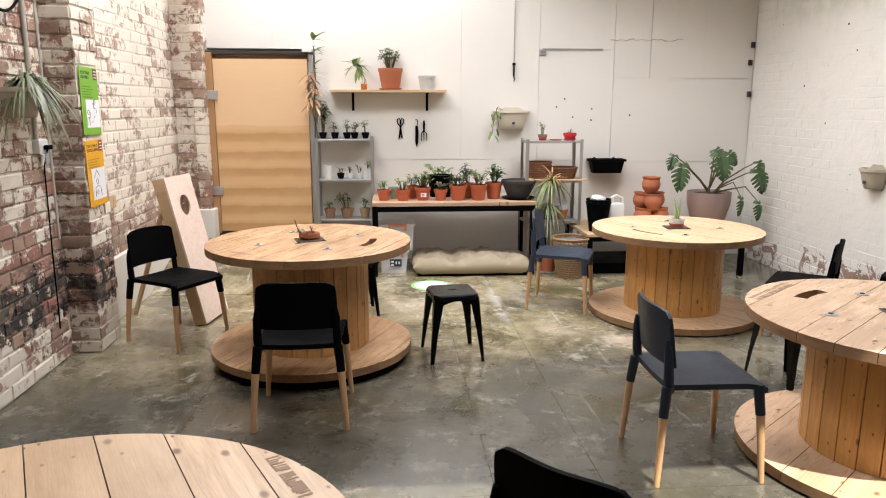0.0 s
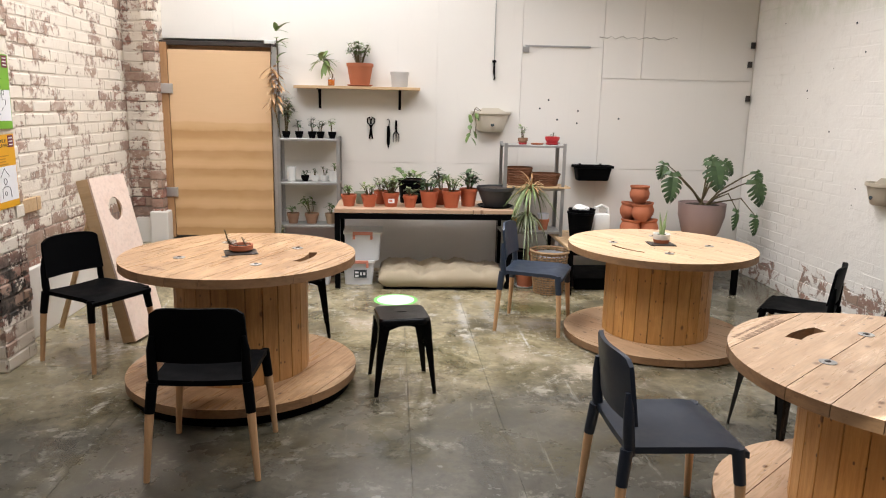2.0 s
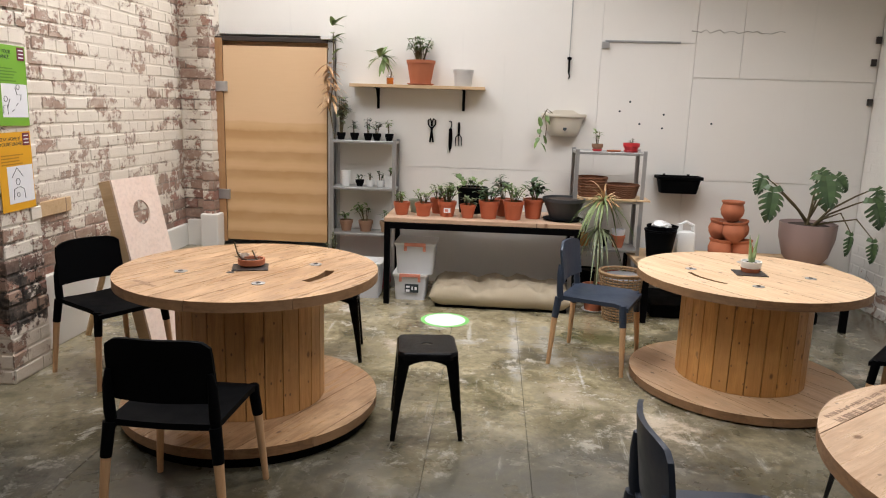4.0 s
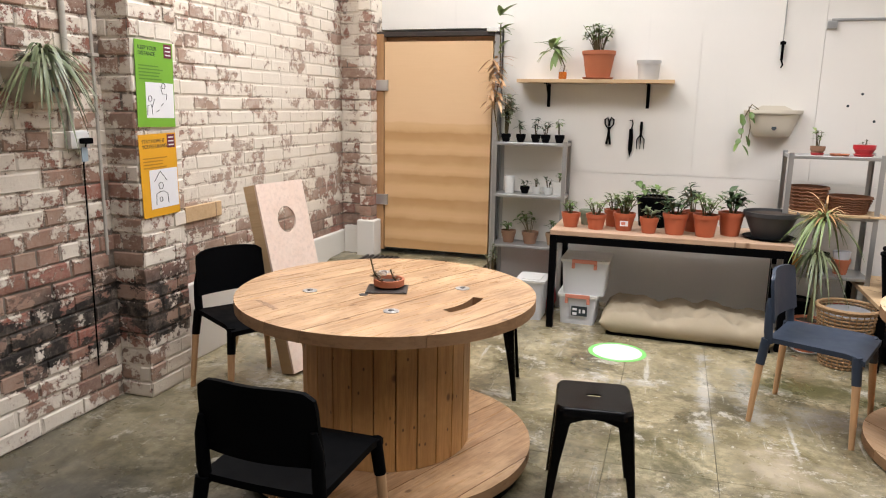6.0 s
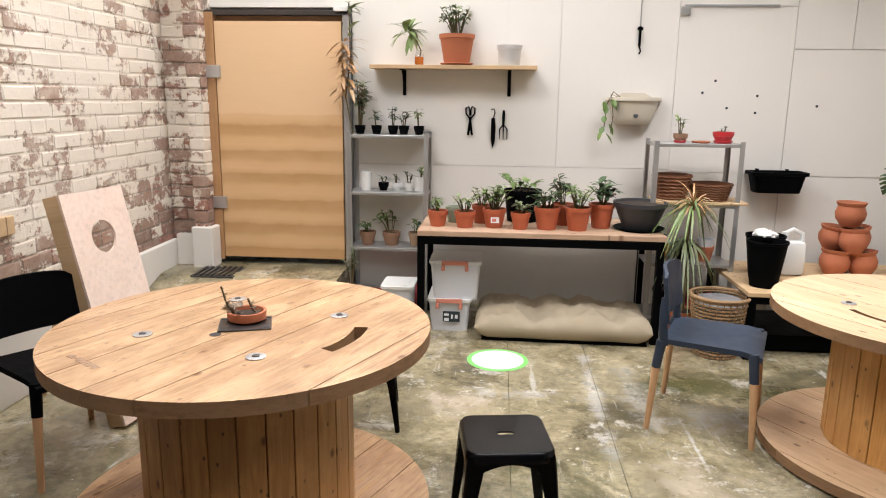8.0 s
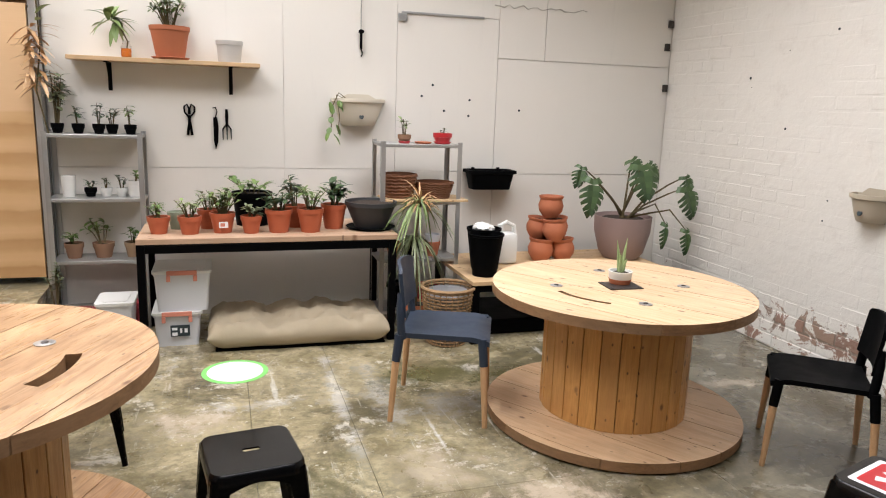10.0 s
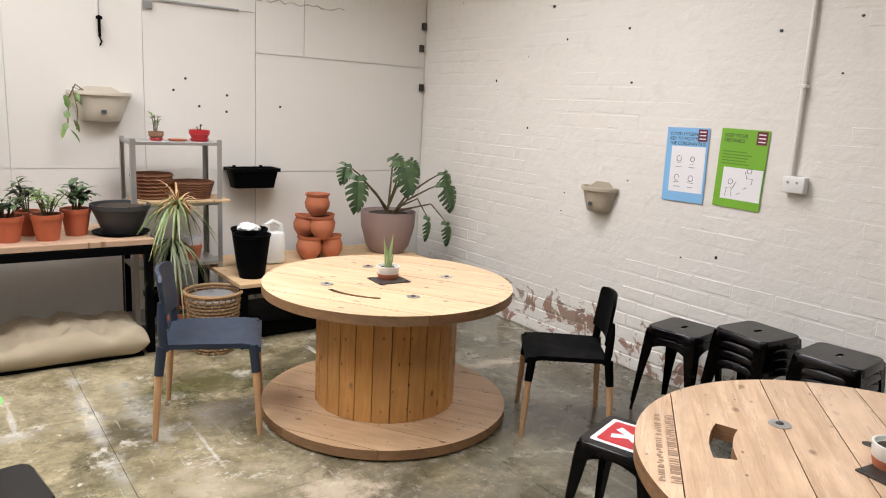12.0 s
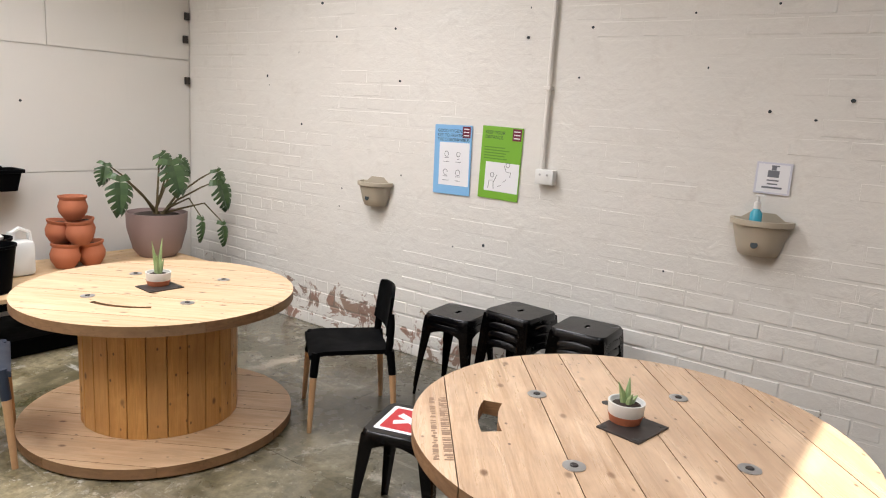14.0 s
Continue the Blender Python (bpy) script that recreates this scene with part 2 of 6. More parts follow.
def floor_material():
    """Old concrete: dark grey near the entrance, ochre with pale scuffs towards the back."""
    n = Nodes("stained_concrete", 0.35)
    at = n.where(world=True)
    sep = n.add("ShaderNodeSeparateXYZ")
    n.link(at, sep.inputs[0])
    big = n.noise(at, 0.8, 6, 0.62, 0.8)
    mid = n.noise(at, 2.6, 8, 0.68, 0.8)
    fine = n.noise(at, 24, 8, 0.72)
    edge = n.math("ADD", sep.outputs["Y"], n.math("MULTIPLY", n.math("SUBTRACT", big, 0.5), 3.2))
    # Share of the lighter ochre, rising towards the back wall.
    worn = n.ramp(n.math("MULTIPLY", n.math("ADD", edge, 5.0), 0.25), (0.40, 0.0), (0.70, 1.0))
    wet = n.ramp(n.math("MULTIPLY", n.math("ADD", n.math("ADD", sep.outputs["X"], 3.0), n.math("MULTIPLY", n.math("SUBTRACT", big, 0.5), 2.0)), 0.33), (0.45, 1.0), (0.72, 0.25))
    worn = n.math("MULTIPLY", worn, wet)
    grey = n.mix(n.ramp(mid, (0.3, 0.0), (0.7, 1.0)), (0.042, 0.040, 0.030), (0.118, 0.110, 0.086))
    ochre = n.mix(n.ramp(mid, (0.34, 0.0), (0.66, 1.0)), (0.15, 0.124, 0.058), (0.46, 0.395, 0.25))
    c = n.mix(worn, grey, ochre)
    damp = n.ramp(n.noise(at, 1.8, 9, 0.72, 0.4), (0.50, 0.0), (0.60, 1.0))
    c = n.mix(n.math("MULTIPLY", damp, 0.72), c, (0.07, 0.06, 0.03))
    pale = n.ramp(n.noise(at, 4.2, 12, 0.78, 0.4), (0.56, 0.0), (0.60, 1.0))
    c = n.mix(n.math("MULTIPLY", pale, n.math("ADD", n.math("MULTIPLY", worn, 0.5), 0.15)), c, (0.66, 0.62, 0.53))
    streak = n.noise(n.where((9, 0.7, 1), world=True), 1.7, 7, 0.72, 0.35)
    c = n.mix(n.math("MULTIPLY", n.ramp(streak, (0.61, 0.0), (0.67, 1.0)), n.math("ADD", n.math("MULTIPLY", worn, 0.5), 0.12)), c, (0.66, 0.64, 0.57))
    c = n.mix(n.math("MULTIPLY", n.ramp(fine, (0.36, 1.0), (0.55, 0.0)), 0.45), c, (0.035, 0.033, 0.026))
    fleck = n.ramp(n.noise(at, 19, 6, 0.65), (0.645, 0.0), (0.665, 1.0))
    c = n.mix(n.math("MULTIPLY", fleck, n.math("ADD", n.math("MULTIPLY", worn, 0.5), 0.06)), c, (0.72, 0.69, 0.60))
    rough_edge = n.math("MULTIPLY", n.math("SUBTRACT", n.noise(at, 6, 10, 0.8), 0.45), 5.0)
    for x, y, rx, ry, colour, weight in SPILLS:
        u = n.math("MULTIPLY", n.math("SUBTRACT", sep.outputs["X"], x), 1 / rx)
        v = n.math("MULTIPLY", n.math("SUBTRACT", sep.outputs["Y"], y), 1 / ry)
        d = n.math("SQRT", n.math("ADD", n.math("MULTIPLY", u, u), n.math("MULTIPLY", v, v)))
        c = n.mix(n.math("MULTIPLY", n.ramp(n.math("ADD", d, rough_edge), (0.4, 1.0), (1.0, 0.0)), weight), c, colour)
    n.bump(n.math("ADD", mid, n.math("MULTIPLY", fine, 0.35)), 0.4, 0.006)
    n.bsdf.inputs["Coat Roughness"].default_value = 0.16
    n.link(n.ramp(n.noise(at, 1.1, 5, 0.6), (0.35, 0.5), (0.65, 0.12)), n.bsdf.inputs["Coat Weight"])
    r = n.ramp(n.noise(at, 1.9, 7, 0.65), (0.34, 0.10), (0.64, 0.40))
    return n.done(c, r)


def brick_material(name, painted, joint=False):
    """Old brick under lime paint: whole in places, flaked off in others. joint: the mortar between, under the same paint."""
    n = Nodes(name, 0.85)
    at = n.where(world=True)
    rnd = n.random()
    fine = n.noise(at, 60, 6, 0.7)
    sep = n.add("ShaderNodeSeparateXYZ")
    n.link(at, sep.inputs[0])
    clay = n.ramp(rnd, (0.0, (0.16, 0.042, 0.027)), (0.25, (0.29, 0.082, 0.052)), (0.5, (0.30, 0.135, 0.088)), (0.75, (0.35, 0.22, 0.155)), (1.0, (0.17, 0.075, 0.05)))
    clay = n.mix(n.ramp(fine, (0.35, 0.0), (0.7, 1.0)), clay, n.mix(0.6, clay, (0.38, 0.29, 0.23)))
    if joint:
        # Mortar colour, deepened to carry the shadow inside bare joints.
        clay = n.mix(fine, (0.085, 0.068, 0.052), (0.30, 0.25, 0.20))
    if painted:
        white = n.mix(n.noise(at, 1.3, 5), (0.66, 0.635, 0.58), (0.735, 0.715, 0.665))
        white = n.mix(n.math("MULTIPLY", n.ramp(n.noise(at, 7, 7, 0.7), (0.55, 0.0), (0.72, 1.0)), 0.3), white, (0.50, 0.46, 0.40))
        algae = n.math("MULTIPLY", n.ramp(n.math("MULTIPLY", sep.outputs["Z"], 0.25), (0.555, 0.0), (0.60, 1.0)), n.ramp(n.math("MULTIPLY", sep.outputs["Y"], -0.25), (0.05, 0.4), (0.15, 1.0), (0.45, 1.0), (0.62, 0.0)))
        white = n.mix(n.math("MULTIPLY", n.math("MULTIPLY", algae, n.ramp(n.noise(n.where((1, 1, 0.5), world=True), 5, 8, 0.7), (0.40, 0.0), (0.62, 1.0))), 0.55), white, (0.42, 0.47, 0.31))
        low = n.ramp(sep.outputs["Z"], (0.14, 0.17), (0.42, 0.0))
        fallen = n.ramp(n.math("MULTIPLY", sep.outputs["Y"], -0.25), (0.22, 0.0), (0.34, 1.0), (0.52, 1.0), (0.62, 0.0))
        low = n.math("ADD", low, n.math("MULTIPLY", fallen, n.ramp(sep.outputs["Z"], (0.12, 0.0), (0.18, 0.10), (0.30, 0.10), (0.42, 0.0))))
        chip = n.math("ADD", n.noise(at, 5.5, 9, 0.75, 1.0), low)
        lump = n.noise(at, 7, 5, 0.6, 0.5)
        n.bump(n.math("ADD", lump, n.math("ADD", n.math("MULTIPLY", n.noise(at, 38, 5), 0.3), n.math("MULTIPLY", n.noise(n.where((1, 1, 3.2), world=True), 3.0, 3, 0.5, 0.5), 0.4))), 0.36, 0.016)
        return n.done(n.mix(n.ramp(chip, (0.70, 0.0), (0.72, 1.0)), white, n.mix(0.5, clay, (0.28, 0.22, 0.17))), 0.5)
    white = n.mix(n.noise(at, 3.1, 6), (0.64, 0.565, 0.465), (0.79, 0.725, 0.625))
    coursed = n.where((1, 1, 1.9), world=True)
    worn = n.math("ADD", n.ramp(n.math("MULTIPLY", sep.outputs["Y"], -0.25), (0.05, 0.03), (0.12, -0.085), (0.30, -0.08), (0.46, -0.04), (0.57, 0.05), (0.62, 0.0), (0.69, 0.035), (0.85, 0.045)), n.ramp(sep.outputs["Z"], (0.10, -0.10), (0.26, 0.0), (0.34, 0.12), (0.56, 0.11), (0.95, 0.01)))
    flake = n.math("ADD", n.math("MULTIPLY", n.noise(coursed, 3.3, 6, 0.62, 0.25), 0.55), n.math("MULTIPLY", n.noise(at, 21, 10, 0.75, 0.2), 0.45))
    flake = n.math("ADD", n.math("ADD", flake, n.math("MULTIPLY", n.math("SUBTRACT", rnd, 0.5), 0.0 if joint else 0.11)), worn)
    mask = n.ramp(flake, (0.560, 0.0), (0.572, 1.0))
    soot = n.ramp(n.noise(coursed, 6.0, 8, 0.7, 0.3), (0.45, 0.0), (0.49, 1.0))
    low = n.ramp(sep.outputs["Z"], (0.20, 0.1), (0.30, 1.0), (0.58, 1.0), (0.74, 0.0))
    near = n.ramp(n.math("MULTIPLY", sep.outputs["Y"], -0.25), (0.55, 0.25), (0.62, 1.0))
    clay = n.mix(n.math("MULTIPLY", n.math("MULTIPLY", soot, low), near), clay, (0.020, 0.016, 0.013))
    wash = n.ramp(n.noise(at, 11, 8, 0.7), (0.46, 0.0), (0.60, 1.0))
    clay = n.mix(n.math("MULTIPLY", wash, 0.2), clay, (0.50, 0.39, 0.31))
    under = n.ramp(n.math("MULTIPLY", sep.outputs["Y"], -0.25), (0.05, 0.15), (0.20, 0.6), (0.50, 0.6), (0.62, 0.0))
    clay = n.mix(n.math("MULTIPLY", under, n.ramp(sep.outputs["Z"], (0.5, 0.2), (0.9, 1.0))), clay, n.mix(wash, (0.42, 0.305, 0.235), (0.58, 0.485, 0.40)))
    thin = n.ramp(flake, (0.525, 0.0), (0.556, 1.0))
    c = n.mix(mask, n.mix(n.math("MULTIPLY", thin, 0.4), white, (0.42, 0.32, 0.25)), clay)
    n.bump(n.math("SUBTRACT", n.math("MULTIPLY", fine, 0.6), mask), 0.7, 0.006)
    return n.done(c, 0.85)


def painted_board(name, colour, rough=0.5):
    n = Nodes(name, rough)
    at = n.where(world=True)
    big, fine = n.noise(at, 1.2, 5), n.noise(at, 30, 6, 0.7)
    c = n.mix(big, tuple(v * 0.95 for v in colour), tuple(min(1, v * 1.04) for v in colour))
    drip = n.noise(n.where((7, 1, 0.5), world=True), 1.5, 6, 0.7)
    c = n.mix(n.math("MULTIPLY", n.ramp(drip, (0.6, 0.0), (0.75, 1.0)), 0.18), c, tuple(v * 0.72 for v in colour))
    n.bump(fine, 0.15, 0.003)
    return n.done(c, rough)


def plywood_material():
    """Plywood face: pale above, a stack of darker bands below, each sharp along its top and fading downward."""
    n = Nodes("plywood", 0.42)
    sep = n.add("ShaderNodeSeparateXYZ")
    n.link(n.where(shift=False), sep.inputs[0])
    wav = n.math("MULTIPLY", n.math("SUBTRACT", n.noise(n.where((2.4, 1, 5), shift=False), 1.6, 4), 0.5), 0.055)
    z = n.math("ADD", sep.outputs["Z"], wav)
    uneven = n.math("MULTIPLY", n.noise(n.where((0.1, 0.1, 1), shift=False), 2.6, 2), 0.75)
    band = n.ramp(n.math("FRACT", n.math("ADD", n.math("MULTIPLY", z, 5.6), uneven)), (0.0, 0.0), (0.22, 0.15), (0.42, 0.75), (0.72, 1.0), (0.80, 0.35), (1.0, 0.0))
    below = n.ramp(n.math("MULTIPLY", z, 0.5), (0.512, 1.0), (0.520, 0.0))
    c = n.mix(below, (0.74, 0.51, 0.30), (0.67, 0.435, 0.225))
    c = n.mix(n.math("MULTIPLY", band, below), c, (0.47, 0.265, 0.105))
    grain = n.noise(n.where((2, 2, 60), shift=False), 2.0, 5, 0.6)
    c = n.mix(n.math("MULTIPLY", grain, 0.25), c, (0.54, 0.33, 0.16))
    blush = n.noise(n.where((1, 1, 1.8), shift=False), 1.7, 4, 0.6)
    c = n.mix(n.math("MULTIPLY", n.ramp(blush, (0.45, 0.0), (0.75, 1.0)), 0.25), c, (0.78, 0.55, 0.34))
    n.bump(grain, 0.08, 0.001)
    return n.done(c)


def leaf_material(name, dark, light):
    n = Nodes(name, 0.42)
    at = n.where()
    isl = n.add("ShaderNodeNewGeometry").outputs["Random Per Island"]
    c = n.mix(isl, dark, light)
    c = n.mix(n.math("MULTIPLY", n.noise(at, 40, 4), 0.4), c, tuple(v * 0.5 for v in dark))
    return n.done(c)


def wicker_material():
    n = Nodes("wicker", 0.7)
    at = n.where()
    c = n.mix(n.noise(at, 50, 5), (0.20, 0.115, 0.05), (0.42, 0.27, 0.14))
    n.bump(n.noise(at, 120, 4), 0.4, 0.002)
    return n.done(c)


def clear(name, colour, rough, through_light):
    n = Nodes(name, rough)
    n.bsdf.inputs["Transmission Weight"].default_value = through_light
    n.bsdf.inputs["IOR"].default_value = 1.3
    return n.done(colour)


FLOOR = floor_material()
BRICK, PAINTED = brick_material("flaking_brick", False), brick_material("white_painted_brick", True)
MORTAR = brick_material("old_mortar", False, True)
PAINTED_MORTAR = brick_material("painted_mortar", True, True)
BOARD = painted_board("white_painted_board", (0.74, 0.715, 0.66), 0.5)
# Grey of the unseen ceiling, kept low to cut the fill light.
CEILING_PAINT = plain("dull_grey_sheet", (0.38, 0.36, 0.33), 0.7)
OPAL = plain("unseen_opal_sheet", (0.75, 0.75, 0.73), 0.6)
# Grey of the wall out of view, dark so that it bounces little light.
REAR_PAINT = plain("unseen_rear_grey", (0.30, 0.29, 0.27), 0.6)
PLINTH = painted_board("white_render", (0.68, 0.65, 0.59), 0.7)
PLY = plywood_material()
PINE = wood("worn_pine", (0.74, 0.53, 0.335), (0.56, 0.35, 0.19), 0.36)
PINE_OLD = wood("weathered_pine", (0.66, 0.43, 0.24), (0.26, 0.125, 0.055), 0.30, stain=0.75, grey=(0.27, 0.165, 0.085))
PINE_GREY = wood("greyed_pine", (0.74, 0.53, 0.35), (0.46, 0.28, 0.155), 0.30, stain=0.45, grey=(0.36, 0.25, 0.17))
END_GRAIN = wood("brown_end_grain", (0.31, 0.16, 0.066), (0.12, 0.055, 0.022), 0.6, along=(3, 3, 10), knots=False, stain=0.3)
STAVE = wood("amber_pine_stave", (0.67, 0.36, 0.11), (0.46, 0.21, 0.05), 0.42, along=(14, 14, 1), stain=0.12, grey=(0.30, 0.16, 0.07))
STAVE_OLD = wood("brown_pine_stave", (0.60, 0.33, 0.115), (0.38, 0.18, 0.055), 0.46, along=(14, 14, 1), stain=0.2, grey=(0.27, 0.15, 0.07))
LEG_WOOD = wood("beech_leg", (0.62, 0.37, 0.19), (0.52, 0.29, 0.13), 0.4, along=(14, 14, 1), knots=False, stain=0.05)
SHELF_WOOD = wood("pale_pine_board", (0.66, 0.47, 0.27), (0.55, 0.36, 0.18), 0.5)
BENCH_WOOD = wood("pink_brown_board", (0.50, 0.34, 0.23), (0.40, 0.25, 0.16), 0.5)
FRAME_WOOD = wood("orange_timber", (0.46, 0.24, 0.10), (0.34, 0.16, 0.06), 0.5, along=(14, 14, 1), knots=False)
RAW_PLY = wood("raw_plywood", (0.80, 0.64, 0.54), (0.76, 0.58, 0.47), 0.5, along=(3, 3, 1), knots=False, stain=0.1)
BLACK_PLASTIC = plain("black_plastic", (0.0024, 0.0026, 0.003), 0.55, vary=0.2, scale=30, bump=0.08, shine=0.03)
NAVY_PLASTIC = plain("navy_plastic", (0.028, 0.039, 0.060), 0.42, vary=0.15, scale=30, bump=0.08, shine=0.3)
SLATE_PLASTIC = plain("slate_plastic", (0.016, 0.021, 0.032), 0.40, vary=0.15, scale=30, bump=0.08, shine=0.3)
STOOL_BLACK = plain("black_powder_coat", (0.002, 0.002, 0.0023), 0.2, 0.0, 0.2, 40, 0.05, 0.3)
BLACK_STEEL = plain("black_steel", (0.002, 0.002, 0.0023), 0.5, 0.0, shine=0.03)
GREY_STEEL = plain("grey_steel", (0.42, 0.42, 0.41), 0.36, 0.7, 0.12)
GALVANISED = plain("galvanised_steel", (0.55, 0.55, 0.55), 0.35, 0.85, 0.15)
DARK_STEEL = plain("dark_steel_plate", (0.05, 0.042, 0.038), 0.4, 0.4, 0.3)
TERRACOTTA = plain("terracotta", (0.42, 0.135, 0.062), 0.75, 0, 0.18, 12, 0.3)
ORANGE_POT = plain("orange_plastic_pot", (0.43, 0.105, 0.045), 0.45, 0, 0.12, 14, 0.05)
BROWN_POT = plain("brown_clay_pot", (0.24, 0.13, 0.075), 0.7, 0, 0.25, 14, 0.3)
RED = plain("red_plastic", (0.45, 0.022, 0.028), 0.35, 0, 0.1)
BEIGE = plain("beige_plastic", (0.43, 0.375, 0.285), 0.5, 0, 0.08, 10, 0.05)
CREAM = plain("cream_plastic", (0.60, 0.55, 0.45), 0.5, 0, 0.08, 10, 0.05)
MAUVE = plain("mauve_stone_pot", (0.27, 0.195, 0.18), 0.7, 0, 0.15, 16, 0.25)
WHITE_GLAZE = plain("white_plastic", (0.70, 0.70, 0.67), 0.35, 0, 0.05)
GREY_GLAZE = plain("grey_ceramic", (0.50, 0.49, 0.47), 0.35, 0, 0.12)
SOIL = plain("potting_soil", (0.035, 0.022, 0.014), 0.95, 0, 0.5, 40, 0.8)
LEAF = leaf_material("green_leaf", (0.06, 0.12, 0.022), (0.19, 0.29, 0.07))
LEAF_DARK = leaf_material("dark_green_leaf", (0.028, 0.062, 0.022), (0.075, 0.13, 0.045))
LEAF_GREY = leaf_material("grey_green_leaf", (0.09, 0.12, 0.055), (0.26, 0.29, 0.15))
LEAF_PALE = leaf_material("pale_green_leaf", (0.16, 0.24, 0.07), (0.30, 0.37, 0.14))
LEAF_ALOE = leaf_material("aloe_leaf", (0.22, 0.32, 0.13), (0.40, 0.50, 0.24))
LEAF_DRY = leaf_material("dry_orange_leaf", (0.50, 0.27, 0.11), (0.68, 0.46, 0.26))
STEM = plain("brown_stem", (0.10, 0.075, 0.03), 0.7)
WICKER = wicker_material()
WICKER_DARK = plain("dark_wicker", (0.17, 0.065, 0.026), 0.7, 0, 0.4, 60, 0.6)
CANVAS = plain("beige_canvas", (0.40, 0.335, 0.235), 0.9, 0, 0.12, 9, 0.5)
BOX_PLASTIC = plain("frosted_plastic", (0.60, 0.61, 0.63), 0.4, 0, 0.06)
PINK_PLASTIC = plain("salmon_plastic", (0.60, 0.22, 0.15), 0.4, 0, 0.05)
GLASS = clear("clear_glass", (0.9, 0.9, 0.9), 0.03, 1.0)
PAPER = plain("white_paper", (0.76, 0.76, 0.77), 0.6, 0, 0.02, 10, 0.03)
PAPER_GREEN = plain("green_paper", (0.17, 0.40, 0.028), 0.5, 0, 0.04, 6, 0.03)
PAPER_YELLOW = plain("yellow_paper", (0.72, 0.36, 0.012), 0.5, 0, 0.04, 6, 0.03)
PAPER_BLUE = plain("blue_paper", (0.21, 0.45, 0.72), 0.5, 0, 0.05, 6, 0.03)
INK = plain("dark_ink", (0.02, 0.03, 0.035), 0.6, 0, 0.02)
MAROON = plain("maroon_ink", (0.14, 0.012, 0.035), 0.5, 0, 0.02)
MAT_WHITE = plain("white_vinyl", (0.80, 0.82, 0.80), 0.3, 0, 0.02)
MAT_GREEN = plain("green_vinyl", (0.22, 0.62, 0.16), 0.35, 0, 0.04)
# Near-black for dirty joints and for the shade inside holes and the drain.
SEAM = plain("joint_and_hole_dark", (0.05, 0.045, 0.04), 0.95)
JOINT_DUST = plain("dust_in_floor_joint", (0.24, 0.22, 0.175), 0.95)

# ---- the room: floor, walls, ceiling ----
XL, XR, YB, YF = -5.75, 0.0, 0.0, -9.2
floor = structure("floor", made_box(XL - 0.3, XR + 0.3, YF - 0.3, YB + 1.4, -0.2, -0.012), JOINT_DUST, "dark joints under worn concrete floor slabs", "floor")
xs, ys = [XL - 0.3, -4.75, -3.31, -2.85, -1.45, XR + 0.3], [YF - 0.3, -7.0, -4.6, -2.62, -1.58, 0.0]
for xa, xb in zip(xs, xs[1:]):
    for ya, yb in zip(ys, ys[1:]):
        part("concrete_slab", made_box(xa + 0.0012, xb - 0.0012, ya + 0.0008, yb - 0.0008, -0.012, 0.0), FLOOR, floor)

bm = bmesh.new()
for x in (XL, -4.47):
    for y, z in ((-1.35, -0.01), (-1.35, 0.004), (-0.45, 0.27), (0.9, 0.30), (0.9, -0.01)):
        bm.verts.new((x, y, z))
bm.verts.ensure_lookup_table()
v = list(bm.verts)
for k in range(5):
    bm.faces.new((v[k], v[(k + 1) % 5], v[5 + (k + 1) % 5], v[5 + k]))
bm.faces.new(v[:5])
bm.faces.new(v[5:][::-1])
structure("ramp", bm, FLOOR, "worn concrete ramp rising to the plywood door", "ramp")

CHUNK = 0.3
back = structure("wall_back", made_box(-4.44, XR + 0.3, YB + 0.01, YB + CHUNK, 0, CEILING), BOARD, "white painted back wall of flat boards", "wall")
tagged(structure("wall_over_door", made_box(XL - 0.3, -4.44, YB + 0.01, YB + CHUNK, 2.09, CEILING), BOARD, "white painted wall above the plywood door", "wall"))
structure("wall_passage", made_box(XL - 0.3, -4.44, 1.2, 1.4, 0, CEILING), CEILING_PAINT, "plain wall of the dim passage behind the door", "wall")
structure("wall_right", made_box(XR + 0.004, XR + CHUNK, YF, YB + 0.01, 0, CEILING), PAINTED_MORTAR, "white painted brick side wall with chipped patches", "wall")
structure("wall_left", made_box(XL - CHUNK, XL, YF, 1.2, 0, CEILING), MORTAR, "old brick side wall with flaking cream paint", "wall")
structure("wall_front", made_box(XL - CHUNK, XR + CHUNK, YF - CHUNK, YF, 0, CEILING), REAR_PAINT, "unseen plain grey wall closing the room", "wall")
structure("pier_middle", made_box(XL - 0.002, -5.574, -2.7235, -2.403, 0, CEILING), MORTAR, "brick pier with flaking paint", "pier")
bm = made_box(XL - 0.002, -5.5505, -0.13, YB + 0.3, 0, CEILING)
box(bm, -5.55, -5.454, -0.22, YB + 0.3, 0, CEILING)
structure("pier_corner", bm, MORTAR, "brick corner pier with flaking paint", "pier")
# The ceiling is out of view; it shapes the light through its openings.
openings = sorted([*ASSUMED_SKYLIGHTS, *SUN_SLOTS], key=lambda s: s[2])
lines = sorted({YF - CHUNK, YB + 1.4, *(v for s in openings for v in s[2:])})
bm = bmesh.new()
for ya, yb in zip(lines, lines[1:]):
    x = XL - CHUNK
    for a, b in (*sorted((s[0], s[1]) for s in openings if s[2] <= ya and s[3] >= yb), (XR + CHUNK, None)):
        box(bm, x, a, ya, yb, CEILING, CEILING + 0.12)
        x = b
structure("ceiling", bm, CEILING_PAINT, "unseen dull grey ceiling with added roof openings", "ceiling")
